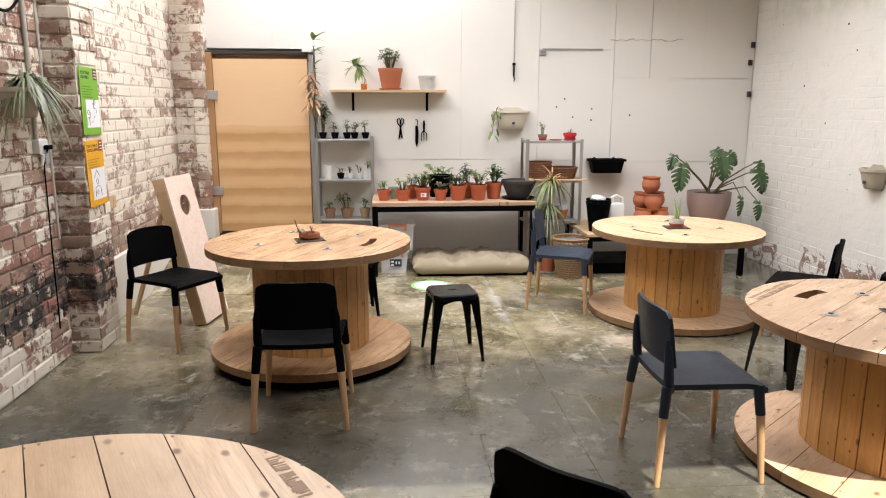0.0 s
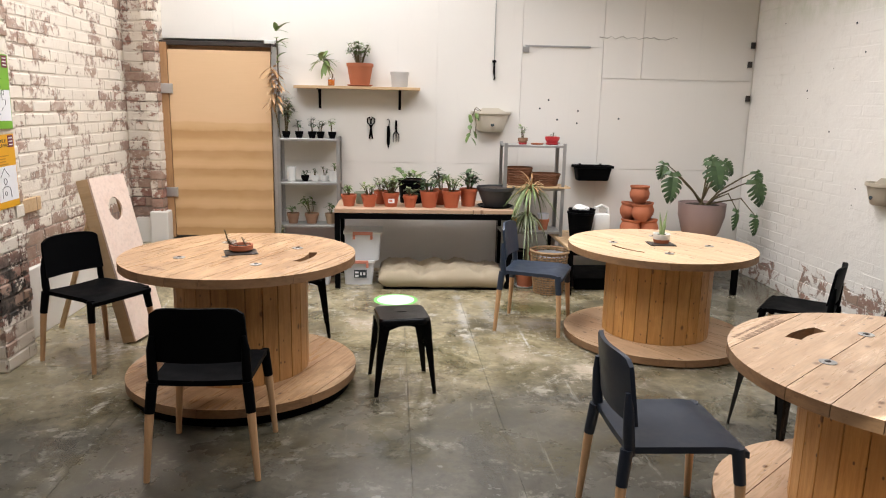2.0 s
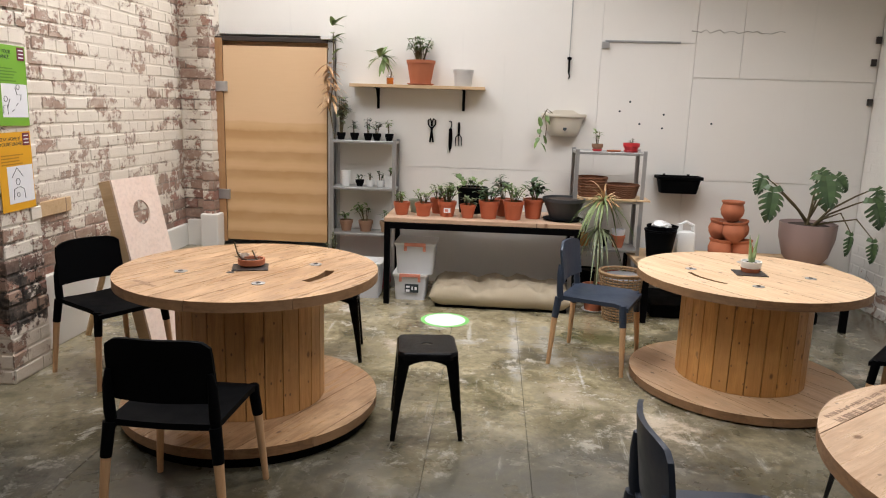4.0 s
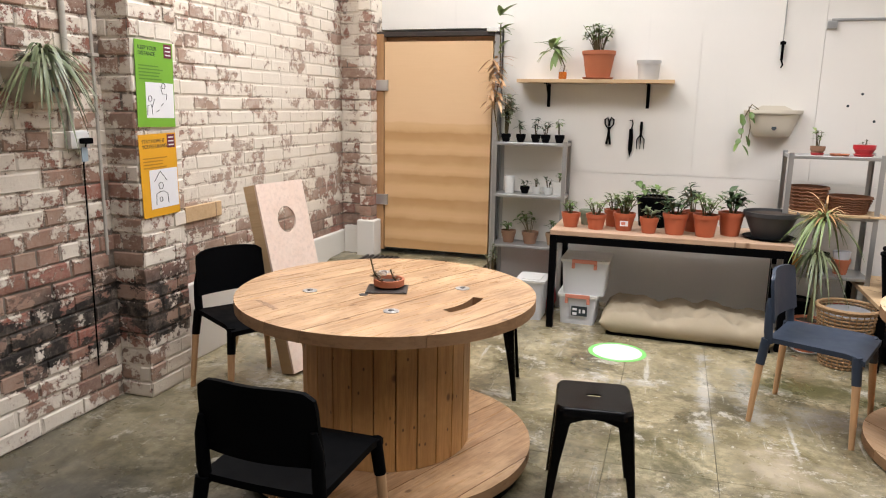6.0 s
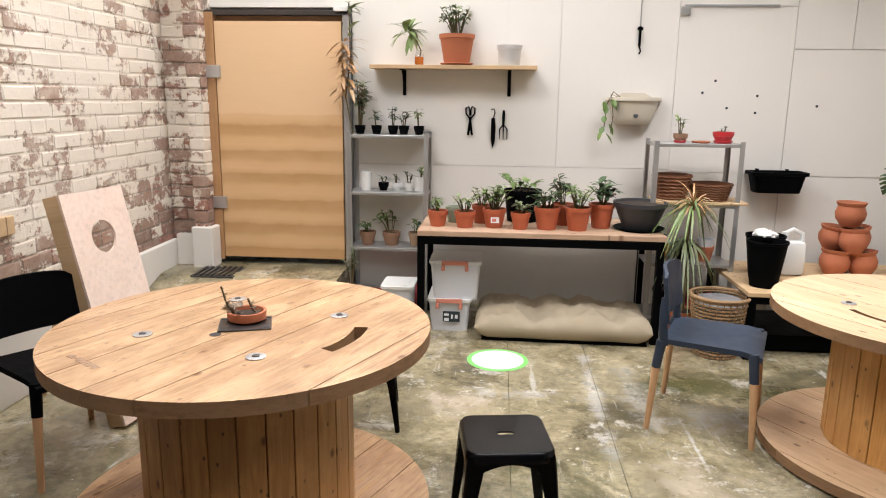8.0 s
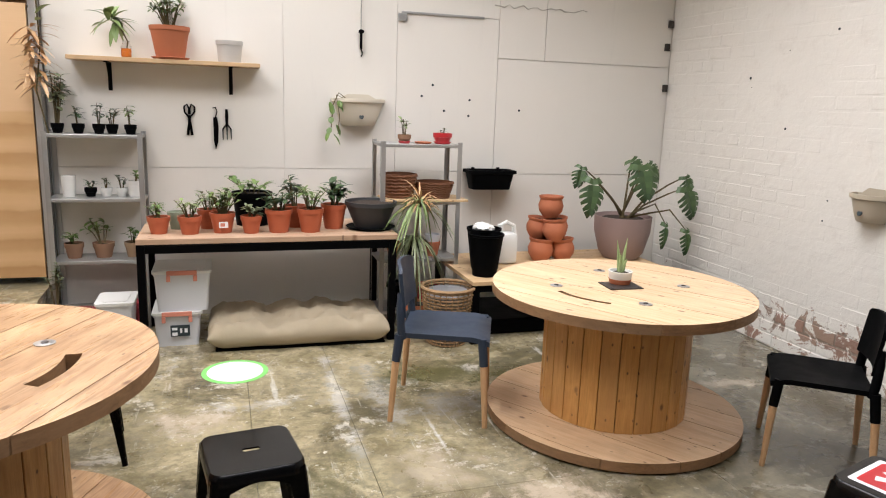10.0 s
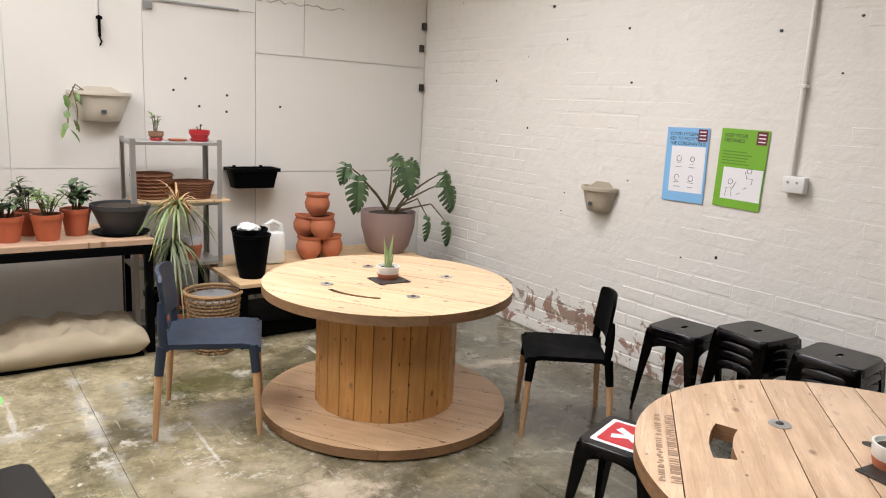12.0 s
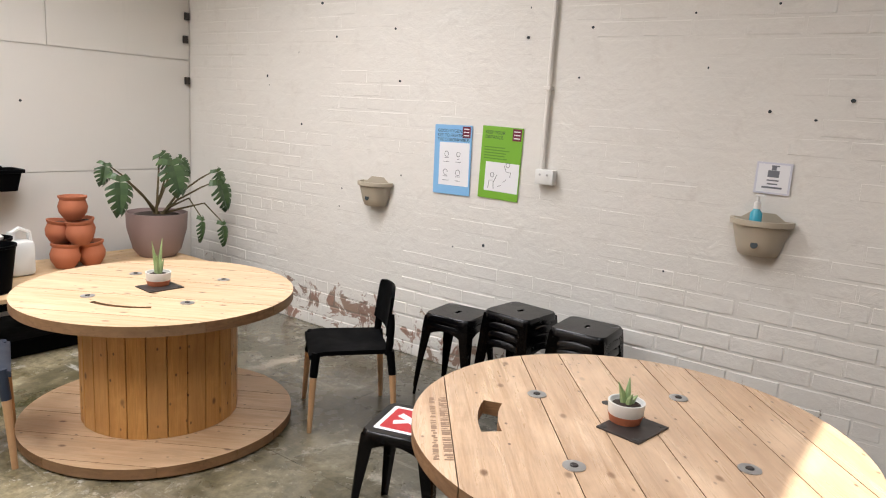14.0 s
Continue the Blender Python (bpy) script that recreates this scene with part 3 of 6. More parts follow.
# Unseen sheets that close the assumed openings above their lamps.
for k, (xa, xb, ya, yb) in enumerate(ASSUMED_SKYLIGHTS):
    structure(f"roof_light_{k + 1}", made_box(xa - 0.1, xb + 0.1, ya - 0.1, yb + 0.1, CEILING + 0.121, CEILING + 0.13), OPAL, "unseen opal sheet over an assumed roof light opening", "roof light")

# boards of the back wall, with open joints between them
for xa, xb, za, zb in ((-4.43, -3.0, 0.0, 1.015), (-4.43, -3.0, 1.018, CEILING), (-2.998, -2.22, 0.0, 1.015), (-2.998, -2.22, 1.018, CEILING), (-2.217, -1.462, 0, 1.0), (-2.217, -1.462, 1.003, 2.10), (-2.217, -1.462, 2.104, CEILING), (-1.456, -0.012, 0.0, 0.982), (-1.456, -0.012, 0.988, 1.826), (-1.456, -1.088, 1.832, CEILING), (-1.083, -0.012, 1.832, CEILING)):
    part("wall_board", made_box(xa, xb, YB, YB + 0.009, za, zb), BOARD, back)

# plinth of white render along the left wall and round the corner pier
bm = bmesh.new()
box(bm, XL - 0.004, XL + 0.035, -2.395, -0.14, 0, 0.46, 0.008)
box(bm, XL + 0.036, -5.566, -0.185, -0.128, 0, 0.50, 0.008)
structure("plinth", bm, PLINTH, "white rendered plinth at the foot of the brick wall", "plinth")
structure("pier_plinth", made_box(-5.565, -5.41, -0.265, -0.115, 0, 0.565, 0.01), PLINTH, "white rendered foot of the corner pier", "plinth")

# ---- the plywood door ----
door = structure("door_1", made_box(-5.385, -4.495, -0.10, -0.06, 0.325, 1.985, 0.002), PLY, "closed plywood door with banded brown grain", "door")
door.data.transform(Matrix.Translation((4.9, 0.08, -0.325)))
door.location = (-4.9, -0.08, 0.325)
part("door_post", made_box(-0.555, -0.490, -0.03, 0.06, -0.02, 1.72, 0.004), FRAME_WOOD, door, "orange timber door post")
part("track", made_box(-0.56, 0.46, -0.02, 0.05, 1.70, 1.735, 0.003), DARK_STEEL, door, "dark steel sliding track")
part("side_post", made_box(0.415, 0.455, -0.02, 0.07, -0.05, 1.76, 0.003), GALVANISED, door, "grey steel side post")
part("track_end", made_box(0.36, 0.45, -0.05, 0.0, 1.725, 1.755, 0.003), WHITE_GLAZE, door, "white track end bracket")
part("lintel", made_box(-0.49, 0.41, 0.05, 0.08, 1.63, 1.70), FRAME_WOOD, door, "dark timber behind the track")
for z in (0.36, 1.28):
    part("hinge", made_box(-0.55, -0.45, -0.045, -0.022, z, z + 0.085, 0.003), GALVANISED, door, "galvanised strap hinge")
grate = thing("drain_grate", pose(-5.34, -0.36, 0.276, 1.3), "dark steel slotted drain grate in the ramp", "drain")
for k in range(7):
    part("grate_bar", made_box(-0.13 + 0.04 * k, -0.11 + 0.04 * k, -0.12, 0.12, -0.01, 0.008, 0.002), DARK_STEEL, grate)
part("grate_bed", made_box(-0.15, 0.15, -0.13, 0.13, -0.02, -0.004), SEAM, grate)


# ---- spool tables ----
def ring(r, n=72, a0=0.0, a1=2 * math.pi):
    return [(r * math.cos(a0 + (a1 - a0) * k / n), r * math.sin(a0 + (a1 - a0) * k / n)) for k in range(n)]


def slot(r, a, half, width):
    """A curved hand hole at radius r, round the angle a."""
    out = [(math.cos(a + half * (2 * k / 10 - 1)) * (r + width / 2), math.sin(a + half * (2 * k / 10 - 1)) * (r + width / 2)) for k in range(11)]
    return out + [(math.cos(a - half * (2 * k / 10 - 1)) * (r - width / 2), math.sin(a - half * (2 * k / 10 - 1)) * (r - width / 2)) for k in range(11)]


def chord_board(R, y0, y1, n=14):
    """The outline of a board between two chords of a disc."""
    y0, y1 = max(y0, -R + 1e-4), min(y1, R - 1e-4)
    a = [math.asin(y0 / R) + (math.asin(y1 / R) - math.asin(y0 / R)) * k / n for k in range(n + 1)]
    return [(R * math.cos(t), R * math.sin(t)) for t in a] + [(-R * math.cos(t), R * math.sin(t)) for t in a[::-1]]


def flange(top, R, za, zb, width, offset, material, hole=None, gap=0.0016):
    """Boards side by side that fill a disc; the board under the hand hole is cut through."""
    y = -R + offset
    edges = [-R]
    while y < R - 0.03:
        edges.append(y)
        y += width
    edges.append(R)
    if hole:
        low, high = min(q[1] for q in hole) - 0.008, max(q[1] for q in hole) + 0.008
        edges = [e for e in edges if not low < e < high]
    for y0, y1 in zip(edges, edges[1:]):
        if y1 - y0 < 0.012:
            continue
        cut = [hole] if hole and all(y0 + 0.004 < q[1] < y1 - 0.004 for q in hole) else []
        bm = sheet(bmesh.new(), chord_board(R, y0 + gap, y1 - gap), za, zb, cut)
        ob = part("board", bm, material, top)
        ob.data.materials.append(END_GRAIN)
        for poly in ob.data.polygons:
            poly.material_index = int(abs(poly.normal.z) < 0.5)


def spool_table(m, H, R, turn, boards, staves, label, hole=None, lift=0.012, bolts=45.0, plate=0.0, board_width=0.155, offset=0.12, peg=None):
    t = thing("spool_table", m, label, "table", "spool tables")
    turned = pose(0, 0, 0, 0, 0, turn)
    thick, rc, ring_at = 0.045, 0.57 * R, 0.515 * R
    top = part("tabletop", lathe(bmesh.new(), [(rc - 0.04, H - thick + 0.006), (rc - 0.04, H - thick + 0.02)], 48), SEAM, t)
    top.matrix_basis = turned
    flange(top, R, H - thick, H, board_width, offset, boards, hole)
    base = part("base", lathe(bmesh.new(), [(R - 0.05, lift + 0.01), (R - 0.05, lift + 0.03)], 48), SEAM, t)
    base.matrix_basis = turned
    flange(base, R, lift, lift + thick, 0.21, 0.05, boards)
    part("foot", lathe(bmesh.new(), [(R - 0.03, 0.0), (R - 0.03, lift)], 40), BLACK_STEEL, t, "black foot ring under the base")
    drum = part("drum", lathe(bmesh.new(), [(rc - 0.03, lift + thick), (rc - 0.03, H - thick)], 40), SEAM, t)
    count = 26
    half = math.pi / count
    ww = 2 * rc * math.tan(half) / 2 - 0.0022
    me = None
    for k in range(count):
        if me is None:
            bm = made_box(rc - 0.022, rc, -ww, ww, lift + thick, H - thick, 0.003)
            ob = part("stave", bm, staves, drum)
            me = ob.data
        else:
            ob = new("stave", me)
            ob.parent = drum
        ob.matrix_basis = pose(0, 0, 0, 0, 0, 360 / count * k)
    for k in range(4):
        a = radians(bolts + 90 * k)
        w = part("washer", lathe(bmesh.new(), [(0.030, 0), (0.031, 0.003), (0.020, 0.005), (0.012, 0.004), (0.010, -0.002)], 20, (ring_at * math.cos(a), ring_at * math.sin(a), H)), GALVANISED, t, "shiny steel washer", True)
        part("bolt", lathe(bmesh.new(), [(0.011, 0.0), (0.011, 0.006), (0.007, 0.008)], 10, (ring_at * math.cos(a), ring_at * math.sin(a), H)), DARK_STEEL, w)
    pl = part("centre_plate", made_box(-0.085, 0.085, -0.07, 0.07, H + 0.0005, H + 0.006, 0.001), DARK_STEEL, t, "dark square steel plate")
    pl.matrix_basis = pose(0, 0, 0, 0, 0, plate)
    # Flat dark discs stand for the shade in the plate's holes.
    for x in (-0.07, 0.07):
        for y in (-0.055, 0.055):
            part("rivet", lathe(bmesh.new(), [(0.010, 0.006), (0.010, 0.0072)], 10, (x, y, H)), SEAM, pl, "dark plate hole")
    if peg:
        # A flat disc, dark like the shade down an empty hole.
        part("peg_hole", lathe(bmesh.new(), [(0.019, 0.0004), (0.019, 0.0012)], 16, (peg[0] - m.translation.x, peg[1] - m.translation.y, H)), SEAM, t, "dark empty bolt hole")
    return t


H1, H2, H3 = 0.738, 0.657, 0.666
T1, T2, T3, T4 = (-4.220, -2.862), (-1.590, -2.110), (-1.500, -4.405), (-4.40, -6.125)


def local_slot(centre, a, b, turn, stretch, width):
    """The hand hole between two places in plan, in the turned frame of a flange."""
    p = Matrix.Rotation(-radians(turn), 2) @ (Vector(((a[0] + b[0]) / 2, (a[1] + b[1]) / 2)) - Vector(centre))
    d = Matrix.Rotation(-radians(turn), 2) @ (Vector(b) - Vector(a))
    return slot(p.length, math.atan2(p.y, p.x), stretch * d.length / 2 / p.length, width)


spool_table(pose(*T1, 0), H1, 0.617, 66, PINE_OLD, STAVE_OLD, "large cable spool table of worn brown pine on a black foot", local_slot(T1, (-3.89, -3.05), (-3.80, -2.87), 66, 1.2, 0.045), 0.055, 25, 17.0, 0.17, 0.09, (-4.280, -2.970))
spool_table(pose(*T2, 0), H2, 0.615, -57, PINE, STAVE, "cable spool table of pale pine with amber staves", local_slot(T2, (-1.96, -2.18), (-1.82, -2.37), -57, 1.2, 0.026), 0.012, 79, -4.0, 0.3, 0.155)
spool_table(pose(*T3, 0), H3, 0.648, 39.5, PINE_GREY, STAVE, "cable spool table with a planked pine top and stamped lettering", local_slot(T3, (-1.65, -3.96), (-1.80, -4.13), 39.5, 0.95, 0.06), 0.012, 86, -9.0, 0.15, 0.135, (-1.375, -4.272))
spool_table(pose(*T4, 0), 0.735, 0.645, 117, PINE, STAVE, "cable spool table with a planked varnished pine top", None, 0.012, 20, 40.0, 0.152, 0.121)


# ---- chairs ----
def chair(m, plastic, label):
    c = thing("cafe_chair", m, label, "chair", "chairs round the spool tables")
    bm = bmesh.new()
    n = 10
    grid = [[bm.verts.new(((-0.205 + 0.41 * i / n) * (1 - 0.05 * (1 - j / n)), -0.20 + 0.42 * j / n, 0.432 - 0.014 * math.sin(math.pi * i / n) * math.sin(math.pi * min(1, 0.15 + j / n)) - 0.02 * max(0, j / n - 0.85) / 0.15)) for i in range(n + 1)] for j in range(n + 1)]
    for j in range(n):
        for i in range(n):
            bm.faces.new((grid[j][i], grid[j][i + 1], grid[j + 1][i + 1], grid[j + 1][i]))
    ext = bmesh.ops.extrude_face_region(bm, geom=list(bm.faces))["geom"]
    bmesh.ops.translate(bm, vec=(0, 0, -0.024), verts=[g for g in ext if isinstance(g, bmesh.types.BMVert)])
    part("seat", bm, plastic, c, "", True)
    bm = bmesh.new()
    rows = []
    for j in range(9):
        z = 0.505 + 0.235 * j / 8
        wide = 0.196 - 0.010 * (j / 8) - 0.03 * max(0, (j - 6.5) / 1.5) ** 2
        rows.append([(wide * (2 * i / 12 - 1), -0.190 - 0.036 * (z - 0.43) / 0.29 - 0.03 * math.cos(math.pi * (i / 12 - 0.5)) + 0.012, z - 0.010 * abs(2 * i / 12 - 1) ** 4 * (j == 8)) for i in range(13)])
    for off in (0.0, 0.016):
        vs = [[bm.verts.new((x, y + off, z)) for x, y, z in r] for r in rows]
        for a, b in zip(vs, vs[1:]):
            for i in range(12):
                bm.faces.new((a[i], a[i + 1], b[i + 1], b[i]))
        if off == 0.0:
            first = vs
    edge = lambda g: g[0][:-1] + [r[-1] for r in g[:-1]] + g[-1][:0:-1] + [r[0] for r in g[:0:-1]]  # noqa: E731
    a, b = edge(first), edge(vs)
    for k in range(len(a)):
        bm.faces.new((a[k], a[(k + 1) % len(a)], b[(k + 1) % len(a)], b[k]))
    part("backrest", bm, plastic, c, "", True)
    for sx in (-1, 1):
        part("upright", tube(bmesh.new(), [(sx * 0.187, -0.190, 0.40), (sx * 0.188, -0.198, 0.46), (sx * 0.187, -0.204, 0.56), (sx * 0.18, -0.208, 0.62)], [0.019, 0.021, 0.018, 0.010], 10), plastic, c, "", True)
        for sy, foot in ((-1, -0.235), (1, 0.215)):
            leg = part("leg", tube(bmesh.new(), [(sx * 0.226, foot, 0.0), (sx * 0.203, foot * 0.92, 0.30)], [0.0125, 0.0185], 12), LEG_WOOD, c, "tapered beech leg", True)
            part("leg_sleeve", tube(bmesh.new(), [(sx * 0.203, foot * 0.92, 0.295), (sx * 0.190, foot * 0.86, 0.422)], [0.0205, 0.0225], 12), plastic, leg, "", True)
    return c


chair(pose(-4.175, -3.72, 0, 0, 0, 0), BLACK_PLASTIC, "black cafe chair with beech legs at a worn spool table")
chair(pose(-5.165, -2.445, 0, 0, 0, -120), BLACK_PLASTIC, "black cafe chair with beech legs beside the brick wall")
chair(pose(-2.405, -4.355, 0, 0, 0, -90), SLATE_PLASTIC, "dark slate plastic cafe chair with tapered beech legs")
chair(pose(-2.375, -1.83, 0, 0, 0, -112), NAVY_PLASTIC, "navy plastic cafe chair with beech legs by a spool table")
chair(pose(-0.925, -2.70, 0, 0, 0, 51) @ Matrix.Scale(0.92, 4), BLACK_PLASTIC, "black cafe chair with beech legs near the white wall")
chair(pose(-3.20, -5.575, 0, 0, 0, -45), BLACK_PLASTIC, "black cafe chair with beech legs standing alone")


# ---- metal stools ----
def stool(m, label, stacked=False):
    s = thing("metal_stool", m, label, "stool", "stacked stools" if stacked else "metal stools")
    h, a = 0.422, 0.134
    bm = sheet(bmesh.new(), rounded(a, a, 0.035), h - 0.006, h, [rounded(0.028, 0.011, 0.0105)])
    part("seat", bm, STOOL_BLACK, s)
    bm = bmesh.new()
    loops = []
    for off, z in ((0.0, h - 0.001), (0.007, h - 0.008), (0.010, h - 0.035)):
        loops.append([bm.verts.new((x, y, z)) for x, y in rounded(a + off, a + off, 0.035 + off)])
    for p, q in zip(loops, loops[1:]):
        for k in range(len(p)):
            bm.faces.new((p[k], p[(k + 1) % len(p)], q[(k + 1) % len(p)], q[k]))
    part("skirt", bm, STOOL_BLACK, s, "", True)
    for sx in (-1, 1):
        for sy in (-1, 1):
            bm = bmesh.new()
            rows = []
            for z, e, w in ((0.405, 0.138, 0.070), (0.36, 0.143, 0.056), (0.2, 0.155, 0.036), (0.0, 0.170, 0.021)):
                rows.append([bm.verts.new((sx * (e - w), sy * e, z)), bm.verts.new((sx * (e - 0.006), sy * e, z)), bm.verts.new((sx * e, sy * (e - 0.006), z)), bm.verts.new((sx * e, sy * (e - w), z))])
            for p, q in zip(rows, rows[1:]):
                for k in range(3):
                    bm.faces.new((p[k], p[k + 1], q[k + 1], q[k]))
            bmesh.ops.solidify(bm, geom=list(bm.faces), thickness=0.004)
            part("leg", bm, STOOL_BLACK, s)
    for ang in (0, 90, 180, 270):
        bm = bmesh.new()
        n = 8
        rows = [[bm.verts.new((-0.12 + 0.24 * i / n, -0.1375, 0.40)) for i in range(n + 1)], [bm.verts.new((-0.12 + 0.24 * i / n, -0.142, 0.345 + 0.04 * math.sin(math.pi * i / n))) for i in range(n + 1)]]
        for i in range(n):
            bm.faces.new((rows[0][i], rows[0][i + 1], rows[1][i + 1], rows[1][i]))
        bmesh.ops.solidify(bm, geom=list(bm.faces), thickness=0.003)
        part("apron", bm, STOOL_BLACK, s).matrix_basis = pose(0, 0, 0, 0, 0, ang)
    return s


def rounded(a, b, r, n=4):
    out = []
    for cx, cy, s in ((a - r, b - r, 0), (-a + r, b - r, 90), (-a + r, -b + r, 180), (a - r, -b + r, 270)):
        out += [(cx + r * math.cos(radians(s + 90 * k / n)), cy + r * math.sin(radians(s + 90 * k / n))) for k in range(n + 1)]
    return out


first_stool = stool(pose(-3.345, -2.92, 0, 0, 0, 8), "glossy black steel stool standing on the concrete")
tagged(copy_thing(first_stool, pose(-4.0, -1.98, 0, 0, 0, 9)), "glossy black steel stool behind the large spool table")
red_stool = copy_thing(first_stool, pose(-1.50, -3.58, 0, 0, 0, 17))
tagged(red_stool, "black steel stool with a red and white seat sticker")
for y, turn, count in ((-2.935, 6, 2), (-3.325, -5, 4), (-3.70, 4, 4)):
    for k in range(count):
        tagged(copy_thing(first_stool, pose(-0.30, y, 0.046 * k, 0, 0, turn)), "black steel stool stacked beside the white brick wall", "", "stacked stools")
sticker = thing("seat_sticker", pose(-1.50, -3.58, 0.4222, 0, 0, 17), "red and white warning sticker on a stool seat", "sticker")
part("sheet", sheet(bmesh.new(), rounded(0.105, 0.105, 0.01), 0.0005, 0.0012), PAPER, sticker)
part("sign", sheet(bmesh.new(), rounded(0.088, 0.088, 0.01), 0.0016, 0.002), RED, sticker, "red printed square")
part("mark", sheet(bmesh.new(), [(-0.06, -0.05), (-0.03, -0.06), (0.0, -0.02), (0.03, -0.06), (0.06, -0.05), (0.02, 0.0), (0.05, 0.05), (0.02, 0.06), (0.0, 0.02), (-0.02, 0.06), (-0.05, 0.05), (-0.02, 0.0)], 0.0022, 0.0026), PAPER, sticker, "white printed cross")

# ---- benches, shelves and boxes along the back wall ----
bench = thing("potting_bench", pose(0, 0, 0), "long potting bench with a wooden top and black steel frame", "bench")
part("benchtop", made_box(-3.885, -2.372, -0.795, -0.16, 0.652, 0.685, 0.003), BENCH_WOOD, bench, "pinkish brown timber top")
for x in (-3.862, -2.405):
    for y in (-0.775, -0.20):
        part("leg", made_box(x - 0.022, x + 0.022, y - 0.022, y + 0.022, 0, 0.652, 0.002), BLACK_STEEL, bench)
    part("side_rail", made_box(x - 0.02, x + 0.02, -0.753, -0.222, 0.60, 0.646, 0.002), BLACK_STEEL, bench)
for y in (-0.775, -0.20):
    part("long_rail", made_box(-3.84, -2.427, y - 0.02, y + 0.02, 0.60, 0.646, 0.002), BLACK_STEEL, bench)

low = thing("low_table", pose(0, 0, 0), "low table with a pale board top and black legs", "table")
part("tabletop", made_box(-1.94, -0.42, -1.0, -0.14, 0.385, 0.41, 0.003), SHELF_WOOD, low)
for x in (-1.91, -0.47):
    for y in (-0.97, -0.17):
        part("leg", made_box(x - 0.022, x + 0.022, y - 0.022, y + 0.022, 0, 0.385, 0.002), BLACK_STEEL, low)
for y in (-0.97, -0.17):
    part("rail", made_box(-1.888, -0.492, y - 0.018, y + 0.018, 0.34, 0.384, 0.002), BLACK_STEEL, low)
tray = thing("black_tray", pose(-1.2, -0.55, 0), "wide black plastic tray under the low table", "tray")
part("tray_body", made_box(-0.62, 0.62, -0.28, 0.3, 0, 0.10, 0.02), BLACK_PLASTIC, tray)


def rack(m, w, d, levels, label, boards):
    """A light steel shelving unit with angle posts."""
    r = thing("shelving_unit", m, label, "shelf")
    top = levels[-1] + 0.015
    for sx in (0, 1):
        for sy in (0, 1):
            bm = bmesh.new()
            x, y = sx * w, sy * d
            ix, iy = (1 if sx == 0 else -1), (1 if sy == 0 else -1)
            box(bm, *sorted((x, x + ix * 0.03)), *sorted((y, y + iy * 0.003)), 0, top)
            box(bm, *sorted((x, x + ix * 0.003)), *sorted((y + iy * 0.003, y + iy * 0.03)), 0, top)
            part("post", bm, GREY_STEEL, r)
    for z in levels:
        part("shelf", made_box(0.004, w - 0.004, 0.004, d - 0.004, z - 0.022, z, 0.003), boards, r)
    return r


rack(pose(-4.43, -0.265, 0), 0.555, 0.25, (0.12, 0.455, 0.845, 1.235), "grey steel shelving unit holding small pot plants", GREY_STEEL)
basket_rack = rack(pose(-2.425, -0.50, 0, 0, 0, 0), 0.55, 0.30, (0.10, 0.455, 0.845, 1.225), "grey steel shelving unit holding baskets and pots", GREY_STEEL)
part("board", made_box(0.034, 0.60, -0.02, 0.262, 0.8455, 0.86, 0.002), SHELF_WOOD, basket_rack, "loose pine board on the middle shelf")


def storage_box(m, w, d, h, label, lid_material, handle):
    b = thing("storage_box", m, label, "box")
    bm = bmesh.new()
    rows = [[bm.verts.new((x, y, z)) for x, y in rounded(w / 2 - i, d / 2 - i, 0.02)] for z, i in ((0, 0.018), (h - 0.03, 0.004), (h - 0.03, 0.0), (h - 0.015, 0.0))]
    for p, q in zip(rows, rows[1:]):
        for k in range(len(p)):
            bm.faces.new((p[k], p[(k + 1) % len(p)], q[(k + 1) % len(p)], q[k]))
    bm.faces.new(rows[0][::-1])
    part("body", bm, BOX_PLASTIC, b, "", True)
    part("contents", made_box(-w / 2 + 0.03, w / 2 - 0.03, -d / 2 + 0.03, d / 2 - 0.03, 0.006, h * 0.72, 0.01), GREY_GLAZE, b, "pale contents behind frosted plastic")
    lid = part("lid", sheet(bmesh.new(), rounded(w / 2 + 0.008, d / 2 + 0.008, 0.025), h - 0.016, h), lid_material, b, "white plastic lid")
    part("lid_rib", sheet(bmesh.new(), rounded(w / 2 - 0.03, d / 2 - 0.03, 0.02), h, h + 0.004), lid_material, lid)
    if handle:
        clip = made_box(-0.085, 0.085, -d / 2 - 0.018, -d / 2 - 0.007, h - 0.022, h + 0.006, 0.004)
        for sx in (-1, 1):
            box(clip, sx * 0.075 - 0.011, sx * 0.075 + 0.011, -d / 2 - 0.019, -d / 2 - 0.008, h - 0.06, h - 0.023, 0.003)
        part("handle", clip, PINK_PLASTIC, b, "salmon pink clip handle")
    return b


storage_box(pose(-3.69, -0.51, 0), 0.27, 0.32, 0.215, "frosted plastic storage box with salmon handles on the floor", WHITE_GLAZE, True)
label = thing("box_label", pose(-3.67, -0.6705, 0.10), "black and white printed box label", "label")
part("label_sheet", made_box(-0.06, 0.05, 0.0, 0.0015, -0.035, 0.035), INK, label)
for x, z, w, h in ((-0.045, 0.012, 0.03, 0.016), (-0.045, -0.02, 0.03, 0.02), (0.0, 0.0, 0.012, 0.028), (0.025, 0.0, 0.018, 0.025)):
    part("print", made_box(x - 0.006, x - 0.006 + w, -0.001, 0.0005, z - h / 2, z + h / 2), PAPER, label)
storage_box(pose(-3.655, -0.50, 0.215), 0.32, 0.33, 0.25, "frosted plastic storage box stacked on another, salmon handles", WHITE_GLAZE, True)
storage_box(pose(-4.03, -0.55, 0), 0.20, 0.26, 0.29, "white lidded plastic tub beside the bench", WHITE_GLAZE, False)
